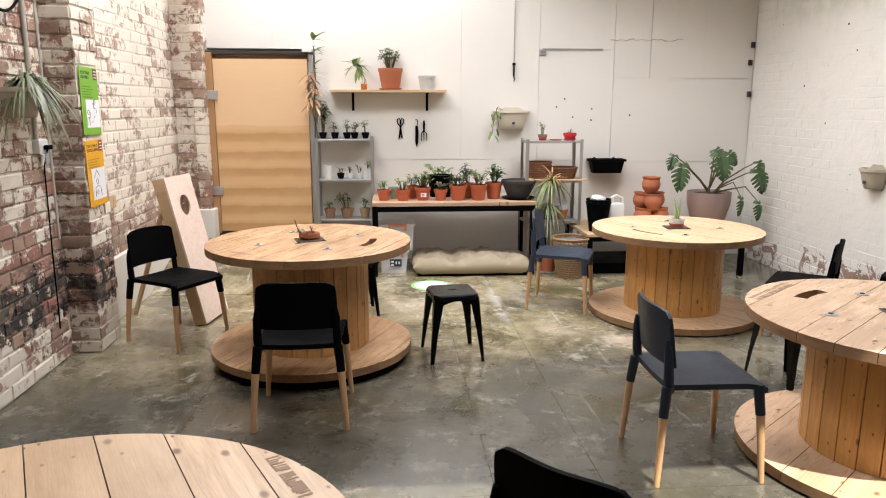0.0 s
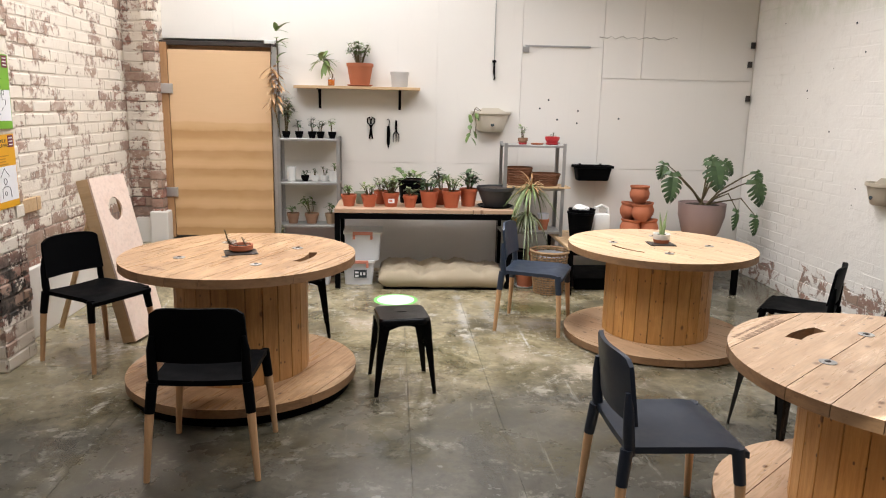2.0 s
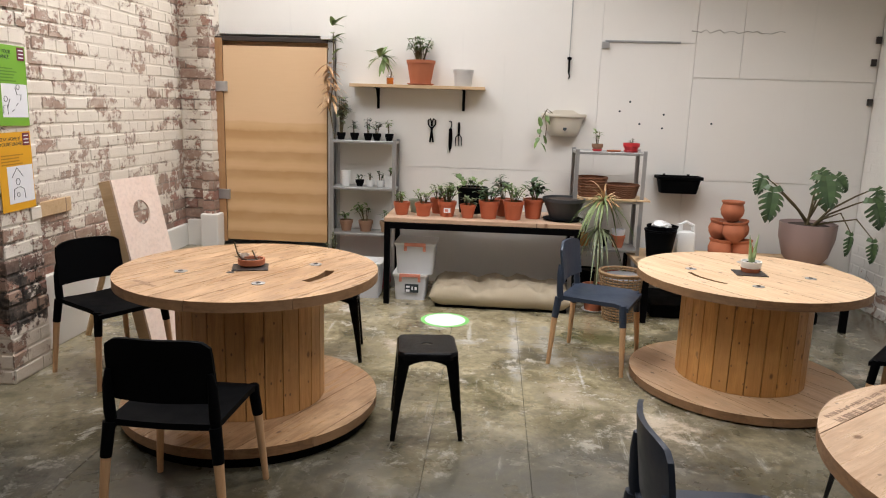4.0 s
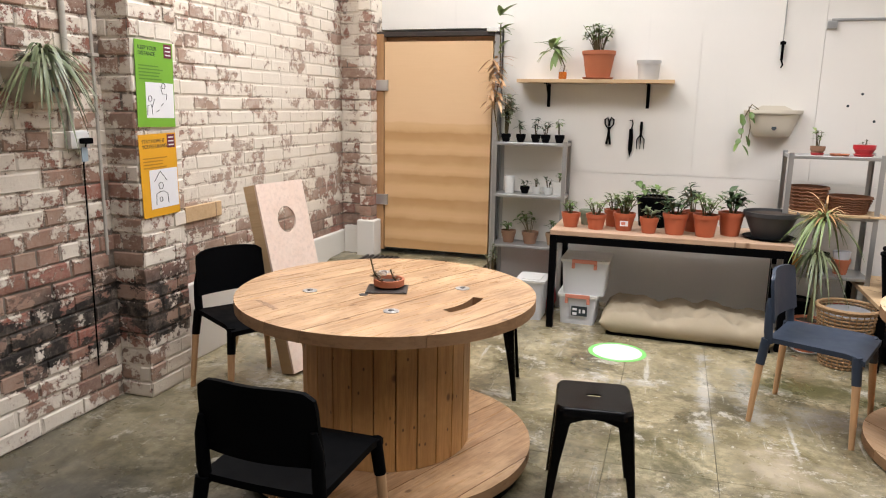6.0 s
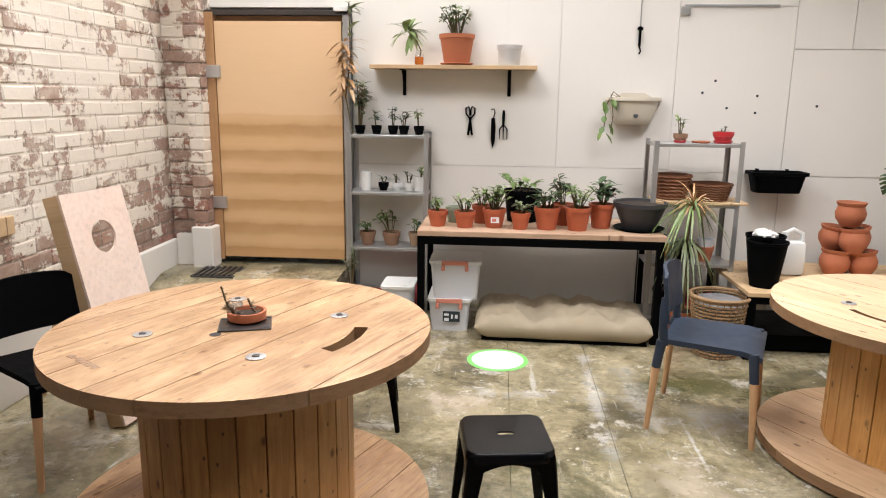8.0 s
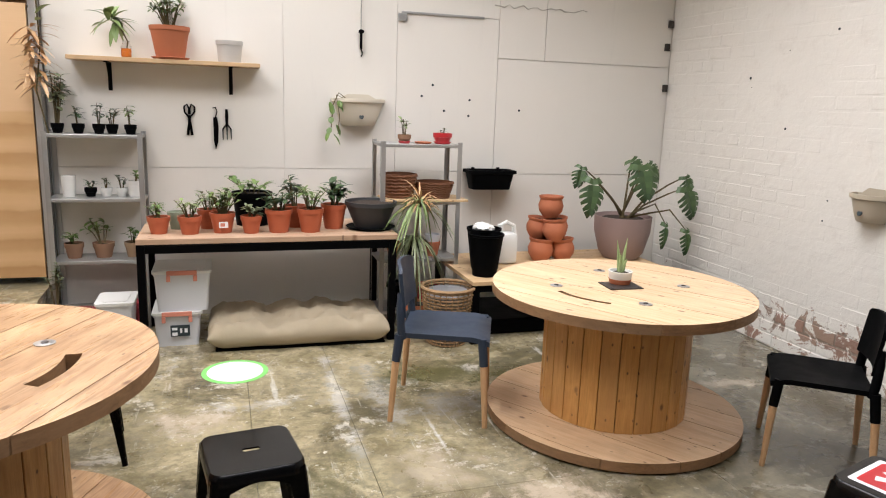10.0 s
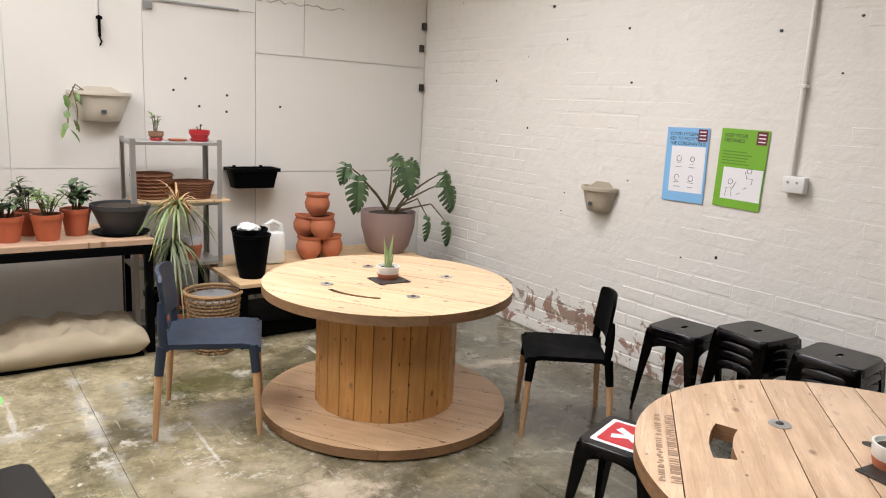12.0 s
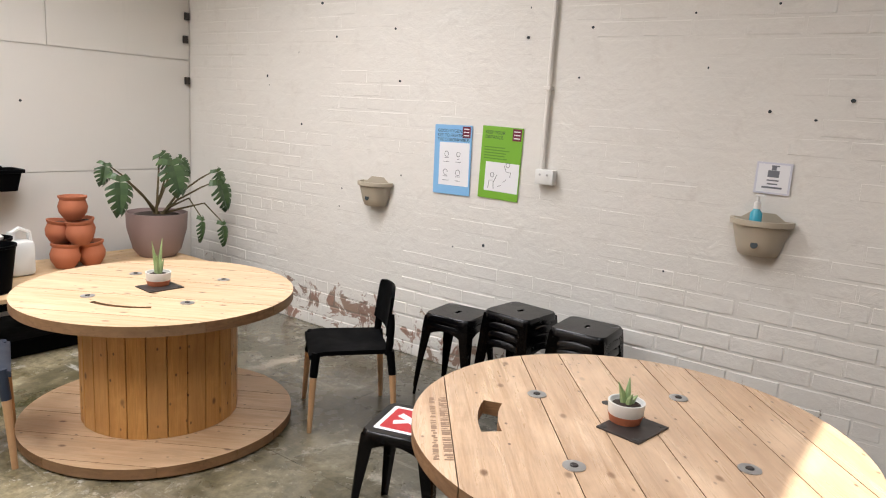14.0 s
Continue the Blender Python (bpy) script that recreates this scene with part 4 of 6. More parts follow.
crate = thing("red_trough", pose(-4.33, -0.42, 0), "reddish brown plastic plant trough on the floor", "planter")
part("trough", made_box(-0.11, 0.13, -0.09, 0.09, 0, 0.19, 0.012), plain("brick_red_plastic", (0.20, 0.04, 0.03), 0.5), crate)
bag = thing("compost_bag", pose(-4.06, -0.30, 0), "red and white compost bag slumped by the shelves", "bag")
part("sack", lathe(bmesh.new(), [(0.10, 0.0), (0.13, 0.06), (0.12, 0.16), (0.08, 0.23), (0.03, 0.25)], 18, (0, 0, 0), (1.3, 0.7)), plain("red_bag", (0.36, 0.05, 0.06), 0.4, 0, 0.4, 10), bag, "", True)

bm = bmesh.new()
nx, ny = 80, 36
for side in (0, 1):
    g = []
    for j in range(ny + 1):
        row = []
        for i in range(nx + 1):
            u, v = 0.5 - 0.5 * math.cos(math.pi * i / nx), 0.5 - 0.5 * math.cos(math.pi * j / ny)
            su, sv = 1 - min(1, 11 * u, 11 * (1 - u)), 1 - min(1, 6 * v, 6 * (1 - v))
            puff = math.sqrt(max(0.0, 1 - su * su) * max(0.0, 1 - sv * sv))
            tuft = 0.055 * sum(math.exp(-((u - a) ** 2 * 420 + (v - b) ** 2 * 70)) for a in (0.15, 0.34, 0.56, 0.78) for b in (0.22, 0.60, 0.95))
            lump = 0.040 * noise.noise((u * 6, v * 2.5, 1.3)) + 0.022 * noise.noise((u * 17, v * 7, 4.0)) + 0.009 * noise.noise((u * 44, v * 16, 2.0))
            z = 0.083 + (1 if side else -1) * 0.086 * puff + (side * (lump - tuft) * puff)
            row.append(bm.verts.new((-0.545 + 1.09 * u + 0.012 * noise.noise((v * 4, 0, 3)), -0.3 + 0.6 * v + 0.012 * noise.noise((u * 6, 2, 0)), max(0.004, z))))
        g.append(row)
    for j in range(ny):
        for i in range(nx):
            bm.faces.new((g[j][i], g[j][i + 1], g[j + 1][i + 1], g[j + 1][i]))
bmesh.ops.remove_doubles(bm, verts=bm.verts, dist=0.0005)
cushion = thing("floor_cushion", pose(-2.97, -0.56, 0.008, 0, 0, -1), "lumpy beige canvas floor cushion under the bench", "cushion")
part("pad", bm, CANVAS, cushion, "", True)
part("slip_base", made_box(-0.50, 0.52, -0.262, 0.26, -0.008, 0.004), BLACK_STEEL, cushion, "thin black base")

shelf = thing("wall_shelf", pose(0, 0, 0), "pale pine wall shelf on black steel brackets", "shelf")
part("plank", made_box(-4.28, -3.16, -0.215, -0.002, 1.675, 1.70, 0.002), SHELF_WOOD, shelf)
for x in (-4.07, -3.34):
    b = part("bracket", made_box(x - 0.012, x + 0.012, -0.008, -0.001, 1.50, 1.675, 0.001), BLACK_STEEL, shelf, "black steel bracket")
    part("bracket_arm", made_box(x - 0.012, x + 0.012, -0.18, -0.009, 1.667, 1.6745, 0.001), BLACK_STEEL, b)
    part("bracket_brace", tube(bmesh.new(), [(x, -0.01, 1.55), (x, -0.12, 1.668)], 0.005, 6), BLACK_STEEL, b)


# ---- pots and plants ----
def pot_profile(r, h, rim=0.008, taper=0.72):
    return [(r * taper, 0), (r * 0.96, h - 0.028), (r + rim * 0.2, h - 0.027), (r + rim * 0.4, h), (r - 0.006, h), (r - 0.010, h - 0.02), (0.004, h - 0.022)]


def pot(m, r, h, material, label, name="plant_pot", saucer=None, taper=0.72, soil=True, category="plant pot"):
    p = thing(name, m, label, category)
    lift = 0.012 if saucer else 0
    part("pot", lathe(bmesh.new(), [(a, z + lift) for a, z in pot_profile(r, h, taper=taper)], 26), material, p, "", True)
    if soil:
        part("soil", lathe(bmesh.new(), [(r * 0.9, h - 0.028 + lift), (r * 0.85, h - 0.014 + lift), (0.01, h - 0.010 + lift)], 16), SOIL, p)
    if saucer:
        part("saucer", lathe(bmesh.new(), [(r * 0.8, 0), (r * 0.98, 0.014), (r * 0.95, 0.016), (r * 0.75, 0.011)], 24), saucer, p)
    return p


def bushy(parent, r, h, base, n, size, material, seed, spread=1.0, stems=True):
    """A small leafy plant: thin stems with leaves along them."""
    rng = random.Random(seed)
    leaves = bmesh.new()
    for k in range(max(3, n // 6)):
        a, lean = rng.uniform(0, 6.28), rng.uniform(0.15, 1.0) * spread
        top = Vector((r * lean * math.cos(a), r * lean * math.sin(a), base + h * rng.uniform(0.55, 1.0)))
        foot = Vector((0.15 * r * math.cos(a), 0.15 * r * math.sin(a), base - 0.015))
        bend = (foot + top) / 2 + Vector((0, 0, 0.15 * h))
        if stems:
            part("stem", tube(bmesh.new(), [foot, bend, top], [0.004, 0.003, 0.0015], 5), STEM, parent)
        for _ in range(6):
            u = rng.uniform(0.35, 1.0)
            at = foot.lerp(bend, min(1, 2 * u)) if u < 0.5 else bend.lerp(top, 2 * u - 1)
            b = rng.uniform(0, 6.28)
            ln = size * rng.uniform(0.6, 1.25)
            blade(leaves, at, at + Vector((ln * math.cos(b), ln * math.sin(b), ln * rng.uniform(-0.15, 0.75))), ln * rng.uniform(0.4, 0.6), 0.25 * ln, 3)
    tagged(part("leaves", leaves, material, parent), kind="stuff")


def strappy(parent, base, n, length, width, material, seed, droop=0.6, lift=1.0, low=0.1, centre=(0, 0)):
    """Long arching leaves from one crown."""
    rng = random.Random(seed)
    bm = bmesh.new()
    for k in range(n):
        a, ln = rng.uniform(0, 6.28), length * rng.uniform(0.6, 1.1)
        e = rng.uniform(low, 1.25)
        at = Vector((centre[0], centre[1], base + rng.uniform(0, 0.03)))
        blade(bm, at, at + Vector((ln * math.cos(a) * math.cos(e), ln * math.sin(a) * math.cos(e), ln * math.sin(e) * lift)), width * rng.uniform(0.7, 1.2), droop * ln * rng.uniform(0.5, 1.2), 7)
    return part("leaves", bm, material, parent)


BENCH = 0.685
row = [(-3.775, -0.60, 0.063, 0.10, 0.10, 20, 0.055, LEAF, 1.0), (-3.60, -0.63, 0.066, 0.105, 0.11, 26, 0.055, LEAF_PALE, 1.6), (-3.415, -0.60, 0.072, 0.12, 0.15, 50, 0.06, LEAF, 1.9), (-3.25, -0.64, 0.060, 0.105, 0.08, 22, 0.045, LEAF_GREY, 1.3), (-3.085, -0.62, 0.080, 0.14, 0.12, 36, 0.055, LEAF_DARK, 1.3), (-2.895, -0.63, 0.080, 0.145, 0.13, 34, 0.065, LEAF, 1.4), (-2.735, -0.52, 0.080, 0.155, 0.14, 34, 0.075, LEAF_DARK, 1.3), (-2.97, -0.45, 0.070, 0.14, 0.19, 26, 0.06, LEAF_DARK, 1.0), (-3.50, -0.45, 0.062, 0.12, 0.10, 20, 0.05, LEAF_GREY, 1.2)]
for k, (x, y, r, h, tall, n, size, leaf, spread) in enumerate(row):
    p = pot(pose(x, y, BENCH), r, h, ORANGE_POT, "orange plastic pot with a young leafy plant on the bench")
    bushy(p, r * 1.15, tall * 1.1, h - 0.01, int(n * 2.2), size * (0.75 if leaf in (LEAF, LEAF_PALE) else 1.0), leaf, 40 + k, spread)
p = pot(pose(-3.68, -0.45, BENCH), 0.055, 0.105, plain("sage_plastic", (0.24, 0.27, 0.19), 0.5), "small sage green pot on the bench", soil=True)
tag = thing("pot_label", pose(-3.41, -0.672, BENCH + 0.055), "small white and red pot label", "label")
part("label_sheet", made_box(-0.026, 0.026, 0.0, 0.002, -0.018, 0.018), PAPER, tag)
part("print", made_box(-0.018, 0.008, -0.001, 0.0005, -0.010, 0.010), PINK_PLASTIC, tag)
p = pot(pose(-3.23, -0.33, BENCH), 0.125, 0.21, BLACK_PLASTIC, "black plastic pot with trailing green plant on the bench", taper=0.8)
bushy(p, 0.13, 0.12, 0.19, 44, 0.07, LEAF, 61, 1.4)
p = pot(pose(-2.50, -0.55, BENCH), 0.165, 0.165, plain("charcoal_plastic", (0.035, 0.036, 0.038), 0.5), "wide charcoal plastic bowl planter on the bench", saucer=BLACK_PLASTIC, taper=0.62)

# on the wall shelf
p = pot(pose(-3.70, -0.115, 1.70), 0.118, 0.19, TERRACOTTA, "large terracotta pot with a bushy jade plant", saucer=TERRACOTTA)
bushy(p, 0.12, 0.21, 0.19, 130, 0.05, LEAF, 71, 1.15)
p = pot(pose(-3.345, -0.115, 1.70), 0.082, 0.135, GREY_GLAZE, "empty pale grey ceramic pot on the shelf", taper=0.86, soil=False)
jar = thing("glass_jar", pose(-3.955, -0.12, 1.70), "small glass jar of orange water with a cutting", "jar")
part("jar", lathe(bmesh.new(), [(0.026, 0), (0.03, 0.01), (0.03, 0.07), (0.02, 0.085), (0.022, 0.10)], 18), GLASS, jar, "", True).visible_shadow = False
part("water", lathe(bmesh.new(), [(0.024, 0.004), (0.027, 0.012), (0.027, 0.055)], 18), plain("amber_water", (0.50, 0.14, 0.02), 0.2), jar)
part("stem", tube(bmesh.new(), [(0.0, 0, 0.02), (0.01, 0, 0.1), (-0.03, -0.01, 0.19), (-0.07, -0.01, 0.24)], 0.004, 6), STEM, jar)
bm = bmesh.new()
rng = random.Random(5)
for k in range(22):
    a, e = rng.uniform(0, 6.28), rng.uniform(-0.9, 0.8)
    at = Vector((-0.07, -0.01, 0.225)) + Vector((rng.uniform(-0.02, 0.02), 0, rng.uniform(-0.03, 0.02)))
    blade(bm, at, at + 0.15 * Vector((math.cos(a) * math.cos(e), 0.5 * math.sin(a) * math.cos(e), math.sin(e))), 0.042, 0.03)
part("leaves", bm, LEAF_PALE, jar)

# tools on the wall
def hung(name, x, z, label, category):
    return thing(name, pose(x, -0.004, z), label, category)


s = hung("scissors", -3.605, 1.33, "black handled scissors hanging on the wall", "scissors")
for sx in (-1, 1):
    part("handle", tube(bmesh.new(), [(sx * 0.006, -0.008, 0.02), (sx * 0.03, -0.008, 0.05), (sx * 0.032, -0.008, 0.085), (sx * 0.014, -0.008, 0.10), (sx * 0.002, -0.008, 0.07), (sx * 0.004, -0.008, 0.035)], 0.006, 6), BLACK_PLASTIC, s)
    part("blade", made_box(-0.008, 0.008, -0.012 + 0.004 * sx, -0.009 + 0.004 * sx, -0.10, 0.03), BLACK_STEEL, s).matrix_basis = pose(0, 0, 0, 0, 8 * sx, 0)
s = hung("pruning_knife", -3.445, 1.28, "dark pruning knife hanging from a hook on the wall", "tool")
part("hook", tube(bmesh.new(), [(0.0, -0.01, 0.06), (0.012, -0.01, 0.11), (0.004, -0.01, 0.135), (-0.014, -0.01, 0.13)], 0.004, 6), BLACK_STEEL, s)
part("blade", sheet(bmesh.new(), [(-0.012, 0.07), (0.013, 0.07), (0.02, 0.0), (0.016, -0.09), (0.0, -0.14), (-0.013, -0.08)], 0.0, 0.012), BLACK_STEEL, s).matrix_basis = pose(0, 0, 0, 90)
s = hung("hand_fork", -3.372, 1.30, "black hand fork hanging on the wall", "tool")
part("handle", tube(bmesh.new(), [(0, -0.012, 0.105), (0, -0.012, 0.06), (0, -0.012, 0.0)], [0.008, 0.011, 0.007], 8), BLACK_PLASTIC, s)
for x in (-0.026, 0, 0.026):
    part("tine", tube(bmesh.new(), [(0, -0.012, 0.01), (x, -0.014, -0.025), (x, -0.012, -0.095)], [0.005, 0.005, 0.003], 6), BLACK_STEEL, s)

# small black pots on the left shelving unit
for k, (x, z, tall, leaf, n) in enumerate(((-4.36, 1.235, 0.33, LEAF_GREY, 40), (-4.245, 1.235, 0.13, LEAF_DARK, 6), (-4.13, 1.235, 0.14, LEAF_DARK, 6), (-4.055, 1.235, 0.12, LEAF_DARK, 12), (-3.95, 1.235, 0.17, LEAF_PALE, 10))):
    p = pot(pose(x, -0.15, z), 0.034, 0.06, BLACK_PLASTIC, "tiny black nursery pot with a thin seedling on the shelf")
    bushy(p, 0.05 if k == 0 else 0.03, tall, 0.05, n * 2, 0.075 if k == 0 else 0.05, leaf, 80 + k, 1.2)
for x, tall, mat in ((-4.20, 0.06, LEAF_DARK), (-4.11, 0.07, LEAF_GREY), (-4.02, 0.09, LEAF_DARK)):
    p = pot(pose(x, -0.14, 0.845), 0.034, 0.055, BLACK_PLASTIC if x < -4.15 else WHITE_GLAZE, "tiny pot with a small succulent on the steel shelf")
    bushy(p, 0.03, tall, 0.05, 12, 0.035, mat, int(-x * 100), 1.0)
p = pot(pose(-3.94, -0.14, 0.845), 0.045, 0.10, WHITE_GLAZE, "white plastic pot with a little plant on the shelf", taper=0.85)
bushy(p, 0.03, 0.07, 0.09, 10, 0.04, LEAF, 91)
cup = thing("white_cup", pose(-4.32, -0.15, 0.845), "tall white plastic cup on the steel shelf", "cup")
part("cup", lathe(bmesh.new(), [(0.034, 0), (0.042, 0.13), (0.038, 0.13), (0.03, 0.01)], 20), WHITE_GLAZE, cup, "", True)
for k, (x, r, h, mat, tall, n) in enumerate(((-4.315, 0.055, 0.095, BROWN_POT, 0.08, 18), (-4.145, 0.062, 0.095, BROWN_POT, 0.17, 46), (-3.97, 0.052, 0.095, plain("tan_clay", (0.33, 0.22, 0.13), 0.8), 0.11, 18))):
    p = pot(pose(x, -0.14, 0.455), r, h, mat, "brown clay pot with a leafy plant on the steel shelf")
    bushy(p, 0.09 if k == 1 else 0.045, tall, 0.085, n, 0.055, LEAF, 95 + k, 1.2)

# vine with dry leaves climbing the side post
vine = thing("climbing_vine", pose(-4.42, -0.235, 1.235), "half dry vine climbing beside the shelving unit", "plant")
part("stem", tube(bmesh.new(), [(0.02, 0.03, 0.0), (-0.02, 0.0, 0.25), (0.01, 0.03, 0.5), (0.0, 0.05, 0.86)], 0.005, 6), STEM, vine)
bm, bm2, rng = bmesh.new(), bmesh.new(), random.Random(11)
for k in range(70):
    z = rng.uniform(0.28, 0.62)
    a = rng.uniform(0, 6.28)
    at = Vector((rng.uniform(-0.05, 0.03), 0.02, z))
    blade(bm, at, at + 0.125 * Vector((math.cos(a), 0.6 * math.sin(a), rng.uniform(-0.7, 0.4))), 0.028, 0.02)
for k in range(11):
    z = rng.uniform(0.62, 0.95)
    at = Vector((0.0, 0.03, z))
    blade(bm2, at, at + Vector((rng.uniform(-0.02, 0.13), -0.03, rng.uniform(-0.05, 0.1))), 0.05, 0.02)
part("dry_leaves", bm, LEAF_DRY, vine, "orange dry leaves")
part("green_leaves", bm2, LEAF_PALE, vine)
trail = thing("trailing_plant", pose(-4.40, -0.33, 0.19), "pale trailing plant in the trough below the shelves", "plant")
bushy(trail, 0.07, 0.27, 0.02, 60, 0.035, LEAF_GREY, 111, 1.1)


# wall planters
def wall_planter(m, w, h, material, label, spot=True):
    """A half-round planter flat against its wall, which is at local y = 0; it opens upward."""
    p = thing("wall_planter", m, label, "planter")
    bm = bmesh.new()
    n = 20
    prof = [(0.60, -h), (0.66, -0.97 * h), (0.77, -0.72 * h), (0.87, -0.42 * h), (0.95, -0.028), (1.05, -0.024), (1.06, -0.012), (1.05, 0.0), (0.95, 0.0), (0.66, -0.8 * h)]
    rings = []
    for k, z in prof:
        rings.append([bm.verts.new((k * w / 2 * math.cos(math.pi + math.pi * i / n), k * w * 0.46 * math.sin(math.pi + math.pi * i / n) - 0.006, z)) for i in range(n + 1)])
    for a, b in zip(rings, rings[1:]):
        for i in range(n):
            bm.faces.new((a[i], a[i + 1], b[i + 1], b[i]))
    bm.faces.new(rings[0][::-1])
    bm.faces.new(rings[-1])
    part("bowl", bm, material, p, "", True)
    bm = sheet(bmesh.new(), [(-w * 0.5, 0.0), (-w * 0.36, 0.0), (-w * 0.2, 0.03), (w * 0.2, 0.03), (w * 0.36, 0.0), (w * 0.5, 0.0), (w * 0.31, -h), (-w * 0.31, -h)], 0.001, 0.006)
    part("back_plate", bm, material, p).matrix_basis = pose(0, 0, 0, 90)
    if spot:
        # The hole is a dark disc on the bowl, its shade put in as colour.
        part("drain_hole", lathe(bmesh.new(), [(0.016, 0), (0.016, 0.004)], 14), INK, p, "dark drain hole").matrix_basis = pose(0, -w * 0.46 * 0.80 - 0.006, -h * 0.66, 72)
    return p


p = wall_planter(pose(-2.49, 0, 1.505), 0.36, 0.185, CREAM, "cream plastic half-round wall planter with a trailing vine")
bm, bm2, rng = bmesh.new(), bmesh.new(), random.Random(4)
tube(bm, [(-0.10, -0.07, 0.0), (-0.15, -0.10, 0.035), (-0.19, -0.10, -0.05), (-0.20, -0.10, -0.2)], 0.004, 6)
tube(bm, [(-0.12, -0.09, 0.0), (-0.17, -0.12, 0.02), (-0.15, -0.14, -0.12), (-0.16, -0.14, -0.24)], 0.003, 6)
for k in range(9):
    z = rng.uniform(-0.26, 0.0)
    at = Vector((rng.uniform(-0.22, -0.14), -0.12, z))
    blade(bm2, at, at + Vector((rng.uniform(-0.05, 0.05), -0.02, -rng.uniform(0.04, 0.08))), 0.042, 0.0)
part("vine_stem", bm, STEM, p)
part("vine_leaves", bm2, LEAF, p)
p = thing("black_trough", pose(-1.52, -0.10, 0.885), "black plastic trough planter hooked on the wall", "planter")
bm = bmesh.new()
rows = [[bm.verts.new((x, y, z)) for x, y in rounded(a, b, 0.03)] for a, b, z in ((0.145, 0.07, 0), (0.165, 0.09, 0.115), (0.185, 0.098, 0.118), (0.185, 0.098, 0.14), (0.165, 0.085, 0.14), (0.14, 0.065, 0.02))]
for a, b in zip(rows, rows[1:]):
    for k in range(len(a)):
        bm.faces.new((a[k], a[(k + 1) % len(a)], b[(k + 1) % len(a)], b[k]))
bm.faces.new(rows[0][::-1])
bm.faces.new(rows[-1])
part("trough", bm, BLACK_PLASTIC, p, "", True)
for x in (-0.1, 0.1):
    part("hook", made_box(x - 0.01, x + 0.01, 0.085, 0.1, 0.12, 0.15), BLACK_STEEL, p)
wall_planter(pose(-0.0, -2.035, 1.085, 0, 0, -90), 0.25, 0.155, BEIGE, "beige plastic half-round planter on the white brick wall")
wall_planter(pose(-0.0, -4.36, 1.155, 0, 0, -90), 0.26, 0.165, BEIGE, "beige half-round planter holding hand sanitiser on the wall")
p = wall_planter(pose(XL, -3.12, 1.64, 0, 0, 90), 0.33, 0.16, BEIGE, "beige wall planter with a spider plant on the brick wall")
strappy(p, 0.0, 240, 0.27, 0.011, LEAF_GREY, 21, 1.15, 0.9, -0.1, (0, -0.08))

bottle = thing("sanitiser_bottle", pose(-0.075, -4.345, 1.10), "small bottle of blue hand sanitiser with a white pump", "bottle")
part("bottle", lathe(bmesh.new(), [(0.024, 0), (0.026, 0.01), (0.026, 0.085), (0.012, 0.105)], 18), plain("blue_gel", (0.05, 0.35, 0.47), 0.15), bottle, "", True)
part("cap", lathe(bmesh.new(), [(0.014, 0.105), (0.014, 0.135), (0.006, 0.137), (0.006, 0.16)], 14), WHITE_GLAZE, bottle)
part("nozzle", made_box(-0.008, 0.008, -0.03, 0.012, 0.16, 0.17, 0.002), WHITE_GLAZE, bottle)

# right shelving unit contents
for x, y, z, r, h, lab in ((-2.27, -0.35, 0.86, 0.125, 0.16, "dark wicker basket with handles on the steel shelf"), (-2.03, -0.38, 0.86, 0.135, 0.11, "shallow brown wicker bowl basket on the steel shelf")):
    p = thing("wicker_basket", pose(x, y, z), lab, "basket")
    part("shell", lathe(bmesh.new(), [(r * 0.75, 0), (r, h), (r - 0.012, h), (r * 0.72, 0.012)], 26), WICKER_DARK, p, "", True)
    for k in range(7):
        zz = h * (k + 0.5) / 7
        rr = r * 0.75 + r * 0.25 * zz / h + 0.002
        part("weave", tube(bmesh.new(), [(rr * math.cos(a * math.pi / 14), rr * math.sin(a * math.pi / 14), zz + 0.003 * (-1) ** a) for a in range(29)], 0.006, 5), WICKER_DARK, p)
red = pot(pose(-1.985, -0.40, 1.225), 0.062, 0.06, RED, "small red octagonal pot with a succulent on the shelf", saucer=RED)
bushy(red, 0.035, 0.05, 0.06, 20, 0.025, LEAF_GREY, 131)
bon = pot(pose(-2.25, -0.40, 1.225), 0.042, 0.045, BROWN_POT, "small bonsai in a dark pot on a pink saucer", saucer=RED)
bushy(bon, 0.05, 0.12, 0.045, 18, 0.04, LEAF_PALE, 132)
dish = thing("clay_saucer", pose(-2.12, -0.40, 1.225), "small flat terracotta saucer on the shelf", "saucer")
part("dish", lathe(bmesh.new(), [(0.05, 0), (0.06, 0.012), (0.055, 0.012), (0.045, 0.006)], 22), TERRACOTTA, dish)
p = pot(pose(-2.03, -0.38, 0.455), 0.055, 0.10, TERRACOTTA, "terracotta pot with white rim on the steel shelf", soil=False)
cup2 = thing("clear_cup", pose(-2.03, -0.38, 0.555), "cloudy plastic cup standing in a terracotta pot", "cup")
part("cup", lathe(bmesh.new(), [(0.045, -0.02), (0.055, 0.05), (0.05, 0.05), (0.04, -0.015)], 18), BOX_PLASTIC, cup2, "", True)
pot(pose(-2.16, -0.36, 0.455), 0.06, 0.13, BLACK_PLASTIC, "black nursery pot on the steel shelf", soil=True)
p = pot(pose(-2.30, -0.36, 0.455), 0.05, 0.10, plain("amber_glaze", (0.42, 0.17, 0.03), 0.3), "amber glazed pot on the steel shelf")
bushy(p, 0.05, 0.1, 0.09, 16, 0.04, LEAF_DARK, 133)
pot(pose(-2.05, -0.36, 0.10), 0.09, 0.14, RED, "dark red pot on the lowest shelf")
pot(pose(-2.25, -0.36, 0.10), 0.09, 0.16, BLACK_PLASTIC, "black pot on the lowest shelf")

